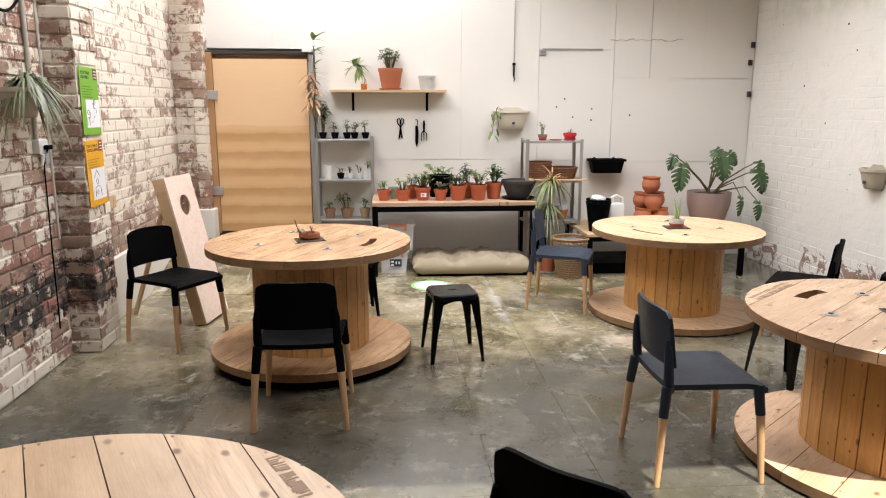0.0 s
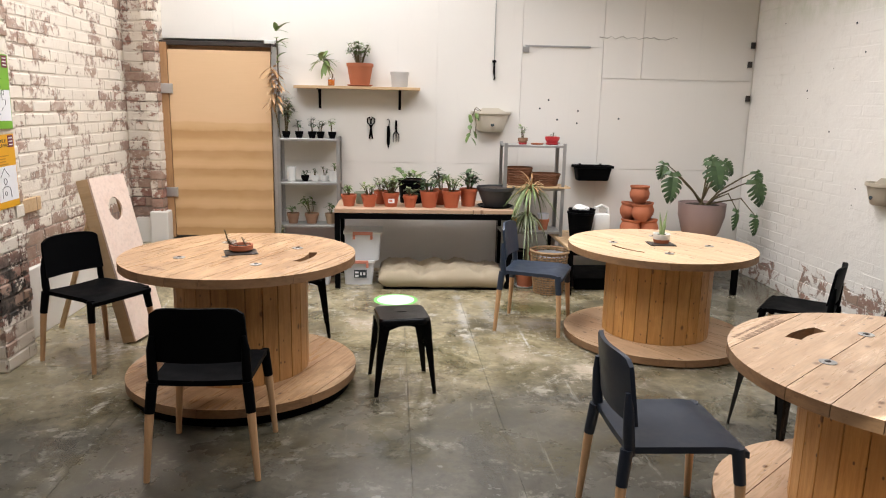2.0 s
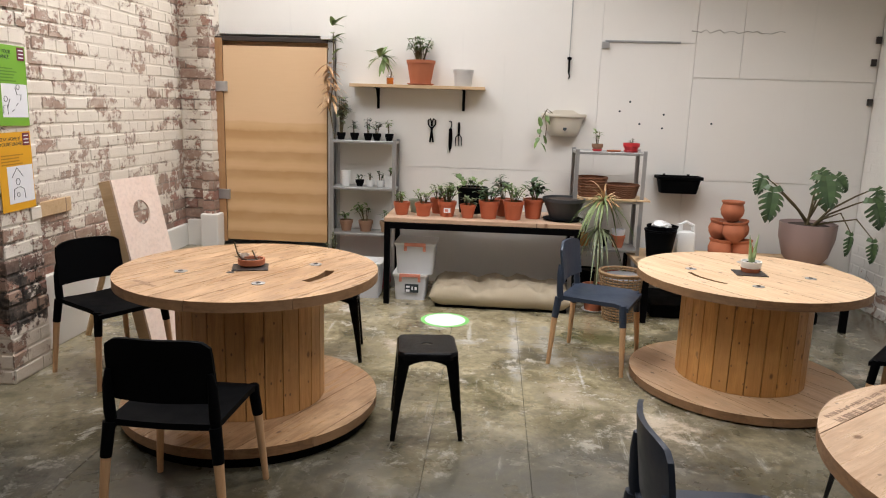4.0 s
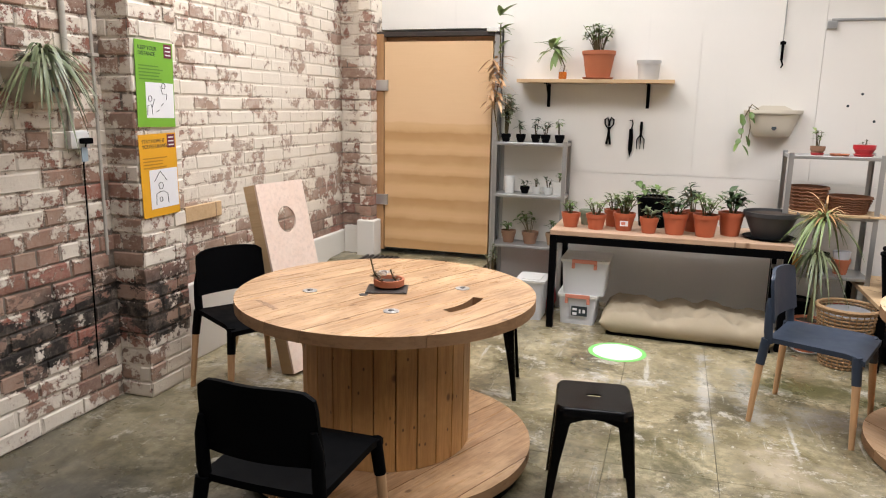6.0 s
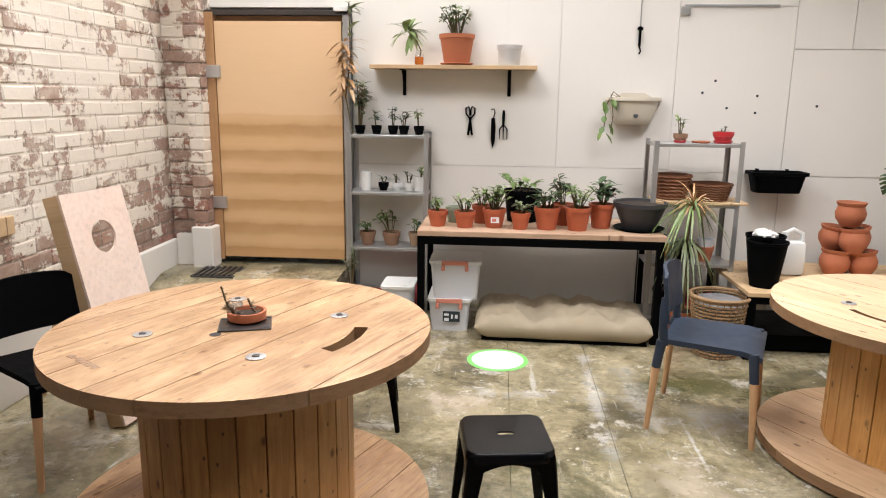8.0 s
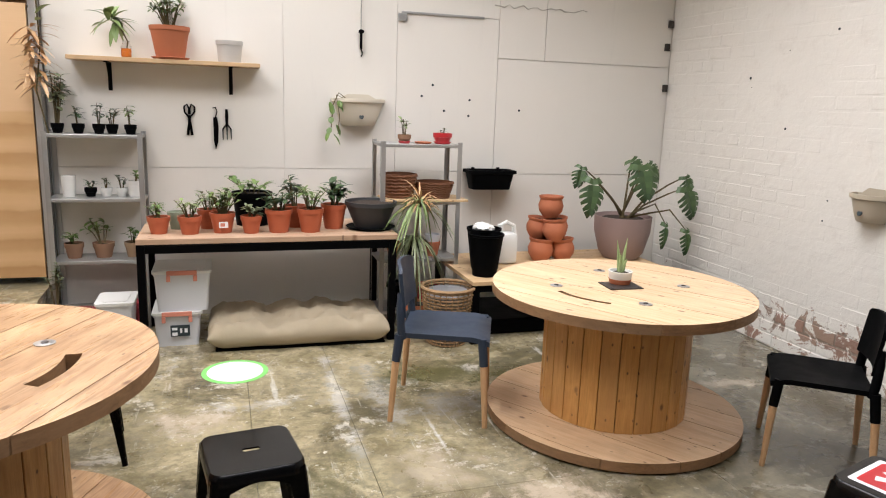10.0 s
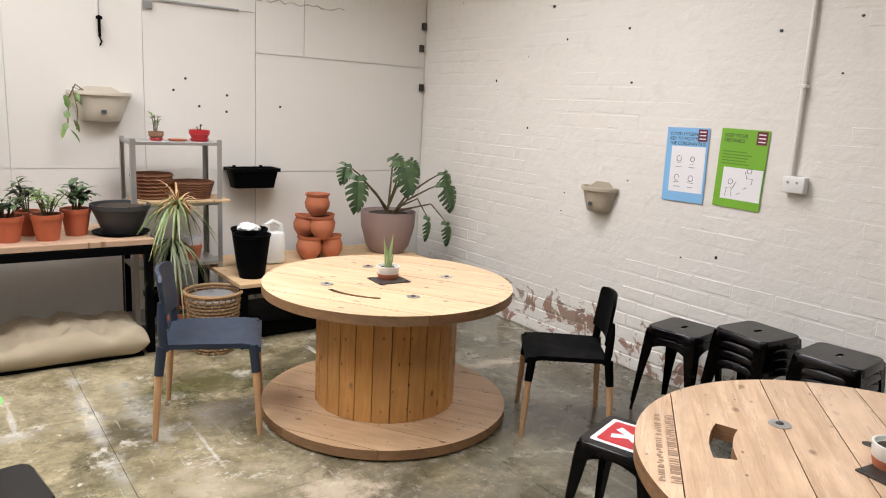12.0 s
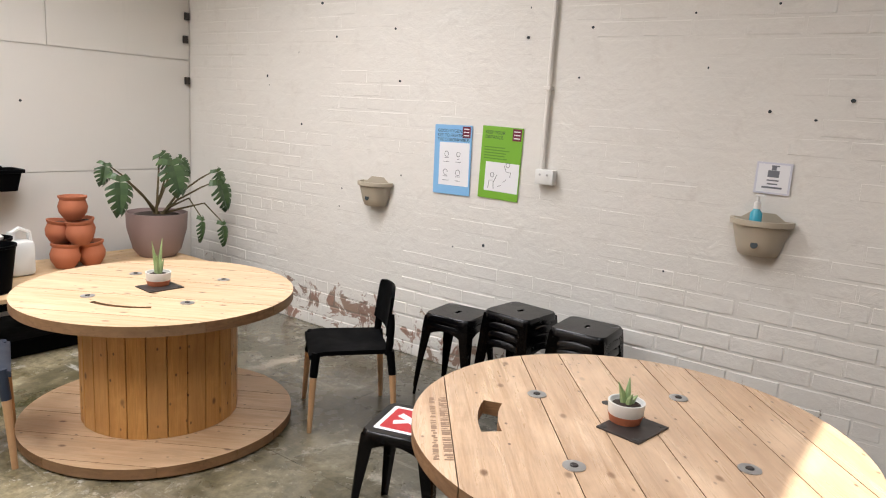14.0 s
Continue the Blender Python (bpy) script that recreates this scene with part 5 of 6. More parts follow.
# dragon tree on the floor between bench and shelves
p = pot(pose(-2.235, -0.70, 0), 0.095, 0.20, TERRACOTTA, "dragon tree with arching leaves in a terracotta pot", saucer=WHITE_GLAZE, name="dragon_tree", category="plant")
part("trunk", tube(bmesh.new(), [(0, 0, 0.18), (0.015, 0, 0.4), (0.0, 0.01, 0.62), (0.02, 0, 0.86)], [0.016, 0.014, 0.012, 0.008], 8), STEM, p, "", True)
strappy(p, 0.84, 52, 0.29, 0.013, LEAF_PALE, 141, 1.1, 0.75, -0.3, (0.02, 0))
strappy(p, 0.62, 46, 0.30, 0.014, LEAF_GREY, 142, 1.2, 0.6, -0.3, (0.0, 0.01)).name = "lower_leaves"
bm, rng = bmesh.new(), random.Random(7)
for k in range(34):
    a = rng.uniform(0, 6.28)
    at = Vector((0.02, 0, rng.uniform(0.82, 0.90)))
    blade(bm, at, at + Vector((0.17 * math.cos(a), 0.13 * math.sin(a), rng.uniform(-0.02, 0.22))), 0.013, 0.09)
part("dry_leaves", bm, LEAF_DRY, p, "dry orange top leaves")

# open wicker basket on the floor
p = thing("wicker_basket", pose(-2.07, -0.90, 0), "open round wicker basket of woven cane on the floor", "basket")
hb = 0.365
ra = lambda z: 0.118 + 0.045 * z / hb  # noqa: E731
for k in range(26):
    a = 2 * math.pi * k / 26
    part("stake", tube(bmesh.new(), [(ra(z) * math.cos(a), ra(z) * math.sin(a), z) for z in (0, hb)], 0.0035, 5), WICKER, p)
for k in range(17):
    z = 0.01 + 0.338 * k / 16
    part("weave", tube(bmesh.new(), [((ra(z) + 0.004 * (-1) ** (j + k)) * math.cos(2 * math.pi * j / 52), (ra(z) + 0.004 * (-1) ** (j + k)) * math.sin(2 * math.pi * j / 52), z) for j in range(53)], 0.0062, 5), WICKER, p)
part("rim", tube(bmesh.new(), [(0.166 * math.cos(2 * math.pi * j / 40), 0.166 * math.sin(2 * math.pi * j / 40), hb) for j in range(41)], 0.011, 7), WICKER, p, "", True)
part("lining", lathe(bmesh.new(), [(0.10, 0.002), (0.145, hb - 0.05), (0.12, hb - 0.02), (0.02, hb - 0.035)], 20), plain("grey_liner", (0.20, 0.20, 0.20), 0.6), p, "grey plastic lining", True)

# on the low table: buckets, jug, stacked pots, monstera
LOW = 0.41
for x, y, r in ((-1.80, -0.82, 0.115), (-1.74, -0.62, 0.115)):
    p = thing("black_bucket", pose(x, y, LOW), "tall tapered black plastic bucket on the low table", "bucket")
    part("bucket", lathe(bmesh.new(), [(r * 0.68, 0), (r * 0.98, 0.26), (r * 1.03, 0.262), (r * 1.03, 0.275), (r * 0.95, 0.275), (r * 0.66, 0.02)], 28), BLACK_PLASTIC, p, "", True)
rag = thing("crumpled_rag", pose(-1.76, -0.65, LOW + 0.27), "crumpled white cloth in a black bucket", "cloth")
bm = bmesh.new()
bmesh.ops.create_icosphere(bm, subdivisions=3, radius=0.062)
for q in bm.verts:
    q.co += q.co.normalized() * 0.045 * (abs(noise.noise(q.co * 24)) - 0.15)
    q.co.z *= 0.7
part("cloth", bm, WHITE_GLAZE, rag)
jug = thing("plastic_jug", pose(-1.53, -0.50, LOW), "cloudy white plastic jug with handle on the low table", "jug")
part("body", made_box(-0.075, 0.075, -0.06, 0.06, 0, 0.22, 0.03), WHITE_GLAZE, jug, "", True)
part("handle", tube(bmesh.new(), [(-0.06, 0, 0.205), (-0.055, 0, 0.26), (0.0, 0, 0.29), (0.055, 0, 0.265), (0.064, 0, 0.19)], 0.016, 8), WHITE_GLAZE, jug, "", True)
part("spout", lathe(bmesh.new(), [(0.022, 0.21), (0.022, 0.275)], 14, (-0.045, 0, 0)), WHITE_GLAZE, jug)


def urn(m, k, group):
    p = thing("terracotta_urn", m, "round terracotta strawberry pot stacked on the low table", "pot", group)
    part("urn", lathe(bmesh.new(), [(r * k, z * k) for r, z in ((0.05, 0), (0.085, 0.05), (0.092, 0.09), (0.078, 0.135), (0.088, 0.148), (0.09, 0.16), (0.078, 0.16), (0.065, 0.13), (0.02, 0.12))], 26), TERRACOTTA, p, "", True)
    part("soil", lathe(bmesh.new(), [(0.068 * k, 0.128 * k), (0.06 * k, 0.142 * k), (0.01, 0.146 * k)], 18), SOIL, p)
    return p


for j, (n, z, r, k, turn) in enumerate(((3, LOW, 0.105, 1.0, 90), (3, LOW + 0.15, 0.09, 0.95, 30), (1, LOW + 0.305, 0.0, 0.98, 0))):
    for i in range(n):
        a = radians(turn + 360 * i / n)
        urn(pose(-1.16 + r * math.cos(a), -0.42 + r * math.sin(a), z, 6 * math.sin(a), -6 * math.cos(a) if n > 1 else 0, 0), k, "stacked terracotta pots")

p = thing("monstera", pose(-0.575, -0.44, LOW), "monstera with split leaves in a mauve stone pot", "plant")
part("pot", lathe(bmesh.new(), [(0.125, 0), (0.165, 0.05), (0.205, 0.20), (0.21, 0.315), (0.198, 0.315), (0.19, 0.29), (0.02, 0.285)], 36), MAUVE, p, "matt mauve pot", True)
part("soil", lathe(bmesh.new(), [(0.188, 0.28), (0.15, 0.298), (0.01, 0.30)], 20), SOIL, p)


def split_leaf(bm, at, way, face, ln, wd):
    """A heart-shaped leaf: two lobes behind the stalk, then fingers parted by deep slits along both sides of the rib."""
    way, face = Vector(way).normalized(), Vector(face).normalized()
    side = way.cross(face).normalized()
    face = side.cross(way)
    at = Vector(at)
    n = 6
    wide = lambda u: wd / 2 * max(0.06, 1 - abs(u - 0.30) ** 1.7 / (0.27 if u < 0.30 else 0.62))  # noqa: E731
    for s in (-1, 1):
        for k in range(n):
            u0, u1 = k / n, (k + 1) / n
            cut = 0.0 if k in (0, n - 1) else 0.32 / n
            sweep = 0.10 - 0.22 * (k == 0)
            rows = []
            for r, dip, trim in ((0.0, 0.0, 0.0), (0.45, 0.012, 0.0), (0.82, 0.002, 0.8), (1.0, -0.02, 1.25)):
                lo, hi = u0 + cut * trim, u1 - cut * trim * 0.35
                hi = max(hi, lo + 0.02)
                rows.append([bm.verts.new(at + way * ln * (u + sweep * r * r) + side * s * wide(u) * r + face * (dip - 0.22 * ln * u * u)) for u in (lo, hi)])
            for a, b in zip(rows, rows[1:]):
                bm.faces.new((a[0], a[1], b[1], b[0]))


# tip of each stalk, the way the leaf hangs, its length and breadth
leaves = ((-0.42, -0.10, 0.68, -0.25, -0.25, 0.16, 0.16), (-0.36, -0.16, 0.60, -0.10, -0.30, 0.28, 0.25), (-0.01, -0.20, 0.70, 0.10, -0.45, 0.27, 0.33), (0.13, -0.06, 0.70, 0.80, -0.30, 0.16, 0.20), (0.03, 0.0, 0.73, 0.60, -0.5, 0.14, 0.22), (0.40, -0.14, 0.62, 0.35, -0.30, 0.15, 0.17), (0.36, -0.22, 0.55, 0.30, -0.25, 0.25, 0.26), (0.23, -0.20, 0.28, -0.05, -0.2, 0.19, 0.09), (0.38, -0.24, 0.24, 0.05, -0.25, 0.19, 0.12))
for k, (x, y, z, dx, dy, size, broad) in enumerate(leaves):
    arch = 0.28 + (z - 0.28) * (0.80 if z > 0.5 else 1.0) + (0.14 if z < 0.5 else 0.0)
    stem = part("stem", tube(bmesh.new(), [(0.03 * math.cos(k), 0.03 * math.sin(k), 0.28), (x * 0.32, y * 0.32, 0.28 + (arch - 0.28) * 0.55), (x * 0.72, y * 0.72, arch), (x, y, z)], [0.010, 0.008, 0.006, 0.004], 6), STEM, p, "", True)
    bm = bmesh.new()
    split_leaf(bm, (x, y, z), (dx, dy, -0.85), (0.15 * dx, -0.9, 0.40), 0.88 * size, 0.78 * broad)
    part("leaf", bm, LEAF_DARK, stem, "glossy dark split leaf")

# plants on the spool tables
dishes = pot(pose(-4.225, -2.83, H1 + 0.006), 0.062, 0.035, TERRACOTTA, "shallow terracotta dish with trailing succulents on a table", taper=0.8)
bm, rng = bmesh.new(), random.Random(3)
for x0, h in ((-0.05, 0.115), (0.04, 0.075), (-0.03, 0.05)):
    part("stem", tube(bmesh.new(), [(x0, 0, 0.02), (x0 - 0.02, 0, h * 0.5), (x0 - 0.035, 0, h)], 0.003, 5), STEM, dishes)
    for k in range(16):
        u = k / 16
        at = Vector((x0 - 0.035 * u, 0, 0.02 + (h - 0.02) * u))
        a = k * 2.4
        blade(bm, at, at + 0.017 * Vector((math.cos(a), math.sin(a), 0.3)), 0.012, 0.0, 2)
for k in range(16):
    a = rng.uniform(2.2, 4.6)
    at = Vector((0.05 * math.cos(a), 0.05 * math.sin(a), 0.035))
    blade(bm, at, at + 0.035 * Vector((math.cos(a), math.sin(a), 0.4)), 0.016, 0.0, 2)
tagged(part("succulents", bm, leaf_material("bronze_leaf", (0.10, 0.05, 0.02), (0.20, 0.13, 0.06)), dishes), kind="stuff")
for (x, y, z), tall, r in (((-1.575, -2.075, H2 + 0.006), 0.17, 0.058), ((-1.475, -4.37, H3 + 0.006), 0.075, 0.055)):
    p = thing("aloe_pot", pose(x, y, z), "small aloe in a white pot banded with terracotta", "plant")
    part("pot", lathe(bmesh.new(), [(r * 0.8, 0), (r * 0.92, 0.024), (r * 0.94, 0.026), (r, 0.062), (r * 0.9, 0.062), (r * 0.85, 0.05), (0.01, 0.05)], 26), WHITE_GLAZE, p, "", True)
    part("band", lathe(bmesh.new(), [(r * 0.81 + 0.001, 0.0), (r * 0.92 + 0.0015, 0.024), (r * 0.9, 0.0245), (r * 0.7, 0.0005)], 26), TERRACOTTA, p, "terracotta base band", True)
    part("soil", lathe(bmesh.new(), [(r * 0.85, 0.049), (r * 0.5, 0.056), (0.01, 0.057)], 16), SOIL, p)
    bm = bmesh.new()
    for a, ln in ((0.3, 1.0), (2.1, 0.92), (4.0, 0.6), (5.2, 0.45)):
        tube(bm, [(0.008 * math.cos(a), 0.008 * math.sin(a), 0.045), (0.016 * math.cos(a), 0.016 * math.sin(a), 0.05 + tall * ln * 0.5), (0.03 * math.cos(a), 0.03 * math.sin(a), 0.05 + tall * ln)], [0.010, 0.009, 0.001], 7)
    part("aloe_leaves", bm, LEAF_ALOE, p, "upright pale green leaves", True)

# leaning game board against the left wall
b = thing("game_board", pose(-5.044, -2.224, 0.018, 0, -13.0, -10.1), "bean bag game board of raw plywood leaning by the wall", "board")
w, hgt, th = 0.39, 1.065, 0.085
plate = sheet(bmesh.new(), [(0.0, 0.0), (w, 0.0), (w, hgt), (0.0, hgt)], -0.006, 0.006, [[(x + w / 2, y + 0.85) for x, y in ring(0.075, 28)]])
face = part("face_board", plate, RAW_PLY, b, "pinkish plywood face with a round hole")
face.matrix_basis = Matrix(((0, 0, 1, 0.0), (1, 0, 0, 0.0), (0, 1, 0, 0.0), (0, 0, 0, 1)))
for y0, y1 in ((0.0, 0.02), (w - 0.02, w)):
    part("side_rail", made_box(-th, -0.007, y0, y1, 0.0, hgt, 0.002), SHELF_WOOD, b, "pale timber side rail")
for z in (0.0, hgt - 0.02):
    part("end_rail", made_box(-th, -0.007, 0.021, w - 0.021, z, z + 0.02, 0.002), SHELF_WOOD, b)
part("prop_leg", tube(bmesh.new(), [(-0.1, w / 2, hgt - 0.1), (-0.62, w / 2, 0.14)], 0.018, 8), SHELF_WOOD, b)
beam = thing("timber_block", pose(XL, -2.02, 0.86), "old timber block set into the brick wall", "timber")
part("block", made_box(-0.004, 0.022, -0.17, 0.17, -0.045, 0.045, 0.004), SHELF_WOOD, beam)

# floor sticker
mat = thing("floor_sticker", pose(-3.37, -1.155, 0.0005), "round white floor sticker with a green ring", "sticker")
part("ring", lathe(bmesh.new(), [(0.178, 0), (0.178, 0.0012)], 44), MAT_GREEN, mat, "green outer ring")
part("disc", lathe(bmesh.new(), [(0.15, 0.0014), (0.15, 0.002)], 44), MAT_WHITE, mat)

# ---- posters, signs, sockets and conduits ----
def words(text, size, material, parent, m):
    """Flat lettering in the built-in typeface, as a mesh."""
    cu = bpy.data.curves.new("lettering", "FONT")
    cu.body, cu.size, cu.extrude = text, size, 0.0004
    cu.space_line = 0.95
    tmp = bpy.data.objects.new("lettering", cu)
    scene.collection.objects.link(tmp)
    bpy.context.view_layer.update()
    me = bpy.data.meshes.new_from_object(tmp.evaluated_get(bpy.context.evaluated_depsgraph_get()))
    bpy.data.objects.remove(tmp)
    me.materials.clear()
    me.materials.append(material)
    ob = new("lettering", me)
    ob.parent = parent
    ob.matrix_basis = m
    return ob


def flat(bm, xa, xb, za, zb, y):
    """A thin upright plate in front of the paper; local y points into the wall."""
    return box(bm, xa, xb, y - 0.0006, y, za, zb)


def poster(m, paper, title, label, panel, drawing):
    """An A3 poster: heading, lines of small print, a white panel with line drawings, a maroon badge."""
    p = thing("poster", m @ Matrix.Diagonal((0.90, 1, 0.97, 1)), label, "poster")
    part("sheet", made_box(-0.1485, 0.1485, -0.003, -0.001, -0.21, 0.21), paper, p)
    x0, x1, z0, z1 = panel
    part("panel", flat(bmesh.new(), x0, x1, z0, z1, -0.0032), PAPER, p, "white printed panel")
    part("badge", flat(bmesh.new(), 0.075, 0.138, 0.135, 0.203, -0.0032), MAROON, p, "maroon printed badge")
    bm = bmesh.new()
    for k in range(3):
        flat(bm, 0.085, 0.128, 0.185 - 0.019 * k, 0.191 - 0.019 * k, -0.0042)
    part("badge_print", bm, PAPER, p)
    words(title, 0.028, INK, p, pose(-0.125, -0.0034, 0.165, 90))
    bm = bmesh.new()
    rng = random.Random(len(title))
    for k in range(5):
        if z1 < 0.09 - 0.016 * k:
            flat(bm, -0.125, -0.125 + rng.uniform(0.14, 0.21), 0.086 - 0.016 * k, 0.092 - 0.016 * k, -0.0034)
    if bm.verts:
        part("small_print", bm, INK_SOFT[paper.name], p)
    else:
        bm.free()
    for path in drawing:
        part("drawn_line", tube(bmesh.new(), [(x, -0.0042, z) for x, z in path], 0.0016, 4), INK, p, "dark drawn line")
    return p


INK_SOFT = {m.name: plain("soft_print", c, 0.6, 0, 0.02) for m, c in ((PAPER_GREEN, (0.10, 0.24, 0.02)), (PAPER_YELLOW, (0.42, 0.20, 0.01)), (PAPER_BLUE, (0.1, 0.2, 0.36)))}


def circle(x, z, r, a0=0, a1=360, n=14):
    return [(x + r * math.cos(radians(a0 + (a1 - a0) * k / n)), z + r * math.sin(radians(a0 + (a1 - a0) * k / n))) for k in range(n + 1)]


distance_marks = [circle(-0.05, -0.07, 0.014), [(-0.075, -0.15), (-0.07, -0.105), (-0.04, -0.10), (-0.035, -0.15)], [(-0.035, -0.11), (-0.015, -0.07)], circle(0.06, -0.005, 0.014), [(0.035, -0.01), (0.05, -0.045), (0.085, -0.045), (0.08, -0.075)], [(-0.005, -0.135), (0.02, -0.125)], [(0.035, -0.105), (0.055, -0.09)]]
home_marks = [[(-0.05, -0.03), (0.0, 0.02), (0.05, -0.03)], circle(0.0, -0.055, 0.018), [(-0.045, -0.15), (-0.04, -0.095), (-0.01, -0.085), (0.02, -0.085), (0.05, -0.1), (0.055, -0.15)], circle(-0.005, -0.125, 0.012)]
hygiene_marks = [circle(-0.045, 0.035, 0.016), circle(0.05, 0.035, 0.014), circle(-0.05, -0.075, 0.017, 0, 300), circle(0.05, -0.075, 0.017), [(-0.06, 0.01), (-0.025, 0.015)], [(0.035, 0.0), (0.06, 0.01)], [(-0.07, -0.1), (-0.03, -0.1)], [(0.03, -0.1), (0.07, -0.1)], [(-0.07, -0.012), (-0.02, -0.012)], [(0.03, -0.012), (0.07, -0.012)], [(-0.07, -0.125), (-0.02, -0.125)], [(0.03, -0.125), (0.07, -0.125)]]
LEFT_FACE = -5.562
poster(pose(LEFT_FACE, -2.578, 1.572, 0, 1.0, 90), PAPER_GREEN, "KEEP YOUR\nDISTANCE", "green poster about keeping distance on the brick pier", (-0.08, 0.142, -0.165, 0.01), distance_marks)
poster(pose(LEFT_FACE, -2.585, 1.132, 0, -1.0, 90), PAPER_YELLOW, "STAY HOME IF\nYOU'RE UNWELL", "yellow poster about staying home on the brick pier", (-0.085, 0.142, -0.17, 0.03), home_marks)
poster(pose(-0.001, -2.614, 1.272, 0, -1.0, -90), PAPER_BLUE, "GOOD HYGIENE IS\nKEY TO FIGHTING\nTHE CORONAVIRUS", "blue hygiene poster on the white brick wall", (-0.105, 0.135, -0.155, 0.105), hygiene_marks)
poster(pose(-0.001, -2.948, 1.28, 0, 1.0, -90), PAPER_GREEN, "KEEP YOUR\nDISTANCE", "green poster about keeping distance on the white brick wall", (-0.105, 0.142, -0.165, 0.005), distance_marks)
sign = thing("laminated_sign", pose(-0.001, -4.378, 1.34, 0, 0.5, -90), "small laminated hand sanitiser sign on the white wall", "sign")
part("sleeve", made_box(-0.075, 0.075, -0.003, -0.001, -0.07, 0.07), plain("clear_laminate", (0.62, 0.63, 0.70), 0.2, 0, 0.03), sign)
part("sheet", flat(bmesh.new(), -0.066, 0.066, -0.062, 0.062, -0.0032), PAPER, sign)
bm = bmesh.new()
for xa, xb, za, zb in ((-0.024, 0.024, 0.005, 0.035), (-0.01, 0.01, 0.036, 0.052), (-0.012, 0.022, 0.052, 0.058), (-0.025, 0.025, -0.012, -0.006), (-0.022, 0.022, -0.028, -0.022), (-0.042, 0.042, -0.045, -0.037)):
    flat(bm, xa, xb, za, zb, -0.004)
part("print", bm, plain("grey_print", (0.16, 0.17, 0.19), 0.6), sign)


def switch_box(m, label, dark):
    s = thing("power_socket", m, label, "socket")
    part("box", made_box(-0.055, 0.055, -0.045, 0.0, -0.04, 0.04, 0.006), WHITE_GLAZE, s, "", True)
    if dark:
        part("plug", made_box(-0.012, 0.045, -0.075, -0.046, -0.018, 0.008, 0.005), BLACK_PLASTIC, s, "black plug")
        part("tag", made_box(-0.005, 0.03, -0.05, -0.046, -0.10, -0.035), plain("pale_blue_tag", (0.35, 0.45, 0.52), 0.5), s, "pale blue test tag")
        part("lead", tube(bmesh.new(), [(0.02, -0.055, -0.01), (0.03, -0.02, -0.12), (0.035, -0.012, -0.6), (0.03, -0.012, -1.1)], 0.004, 6), BLACK_PLASTIC, s, "thin black lead")
    else:
        for x in (-0.024, 0.02):
            part("screw", lathe(bmesh.new(), [(0.006, 0.0), (0.006, 0.003)], 10), GREY_STEEL, s).matrix_basis = pose(x, -0.045, 0.012, 90)
    return s


switch_box(pose(-0.003, -3.255, 1.235, 0, 0, -90), "white wall socket below a conduit on painted brick", False)
switch_box(pose(XL + 0.003, -2.925, 1.315, 0, 0, 90), "white wall socket with a black plug on bare brick", True)


def conduit(pts, r, material, label):
    c = thing("conduit", pose(0, 0, 0), label, "conduit")
    part("pipe", tube(bmesh.new(), pts, r, 10), material, c, "", True)
    for z in (1.7, 2.3, 2.9):
        p = Vector(pts[0])
        part("saddle", made_box(p.x - 0.02, p.x + 0.02, p.y - 0.02, p.y + 0.02, z - 0.008, z + 0.008, 0.002), material, c)


conduit([(-0.018, -3.225, 1.275), (-0.018, -3.225, CEILING)], 0.012, plain("cream_conduit", (0.72, 0.695, 0.64), 0.5), "cream painted conduit down the white brick wall")
conduit([(XL + 0.02, -2.945, 1.355), (XL + 0.02, -2.945, CEILING)], 0.014, plain("grey_conduit", (0.46, 0.43, 0.37), 0.6), "grey conduit down the bare brick wall")
conduit([(XL + 0.012, -2.78, 0.75), (XL + 0.012, -2.78, CEILING)], 0.008, plain("pale_conduit", (0.52, 0.49, 0.43), 0.6), "thin pale pipe beside the brick pier")
cable = thing("black_cable", pose(0, 0, 0), "loop of black cable high on the brick wall", "cable")
part("loop", tube(bmesh.new(), [(XL + 0.03, -3.40 + 0.45 * k / 12, 2.10 - 0.07 * math.sin(math.pi * k / 12) + 0.25 * abs(k / 12 - 0.5) ** 2) for k in range(13)], 0.008, 7), BLACK_PLASTIC, cable, "", True)

# fittings on the back wall
hook = thing("hanging_latch", pose(-2.475, -0.004, 1.86), "dark latch hanging on a thin cord from above", "latch")
part("cord", tube(bmesh.new(), [(0, -0.006, 0.0), (0, -0.006, CEILING - 1.86)], 0.0035, 6), GREY_STEEL, hook)
part("latch", made_box(-0.008, 0.008, -0.02, -0.002, -0.02, 0.11, 0.003), BLACK_STEEL, hook)
part("latch_bar", made_box(-0.018, 0.018, -0.024, -0.004, 0.085, 0.105, 0.003), BLACK_STEEL, hook)
part("latch_tip", tube(bmesh.new(), [(0, -0.012, -0.02), (0.01, -0.012, -0.05), (0.0, -0.012, -0.07)], 0.005, 6), BLACK_STEEL, hook)
strip = thing("wall_batten", pose(0, 0, 0), "grey metal strip along a joint of the wall", "batten")
part("strip", made_box(-2.19, -1.58, -0.010, -0.001, 2.096, 2.112, 0.001), GREY_STEEL, strip)
part("cap", made_box(-2.215, -2.155, -0.02, -0.001, 2.045, 2.095, 0.003), GREY_STEEL, strip)
# Each hole is a flat dark disc that paints the shade inside it.
for x, z in ((-2.03, 1.54), (-1.666, 1.523), (-1.67, 1.41), (-1.27, 1.46), (-1.95, 1.62), (-1.86, 1.44)):
    h = thing("bolt_hole", pose(x, -0.0005, z, 90), "dark bolt hole in the white wall", "hole")
    part("plug", lathe(bmesh.new(), [(0.009, 0), (0.009, 0.002)], 12), INK, h)
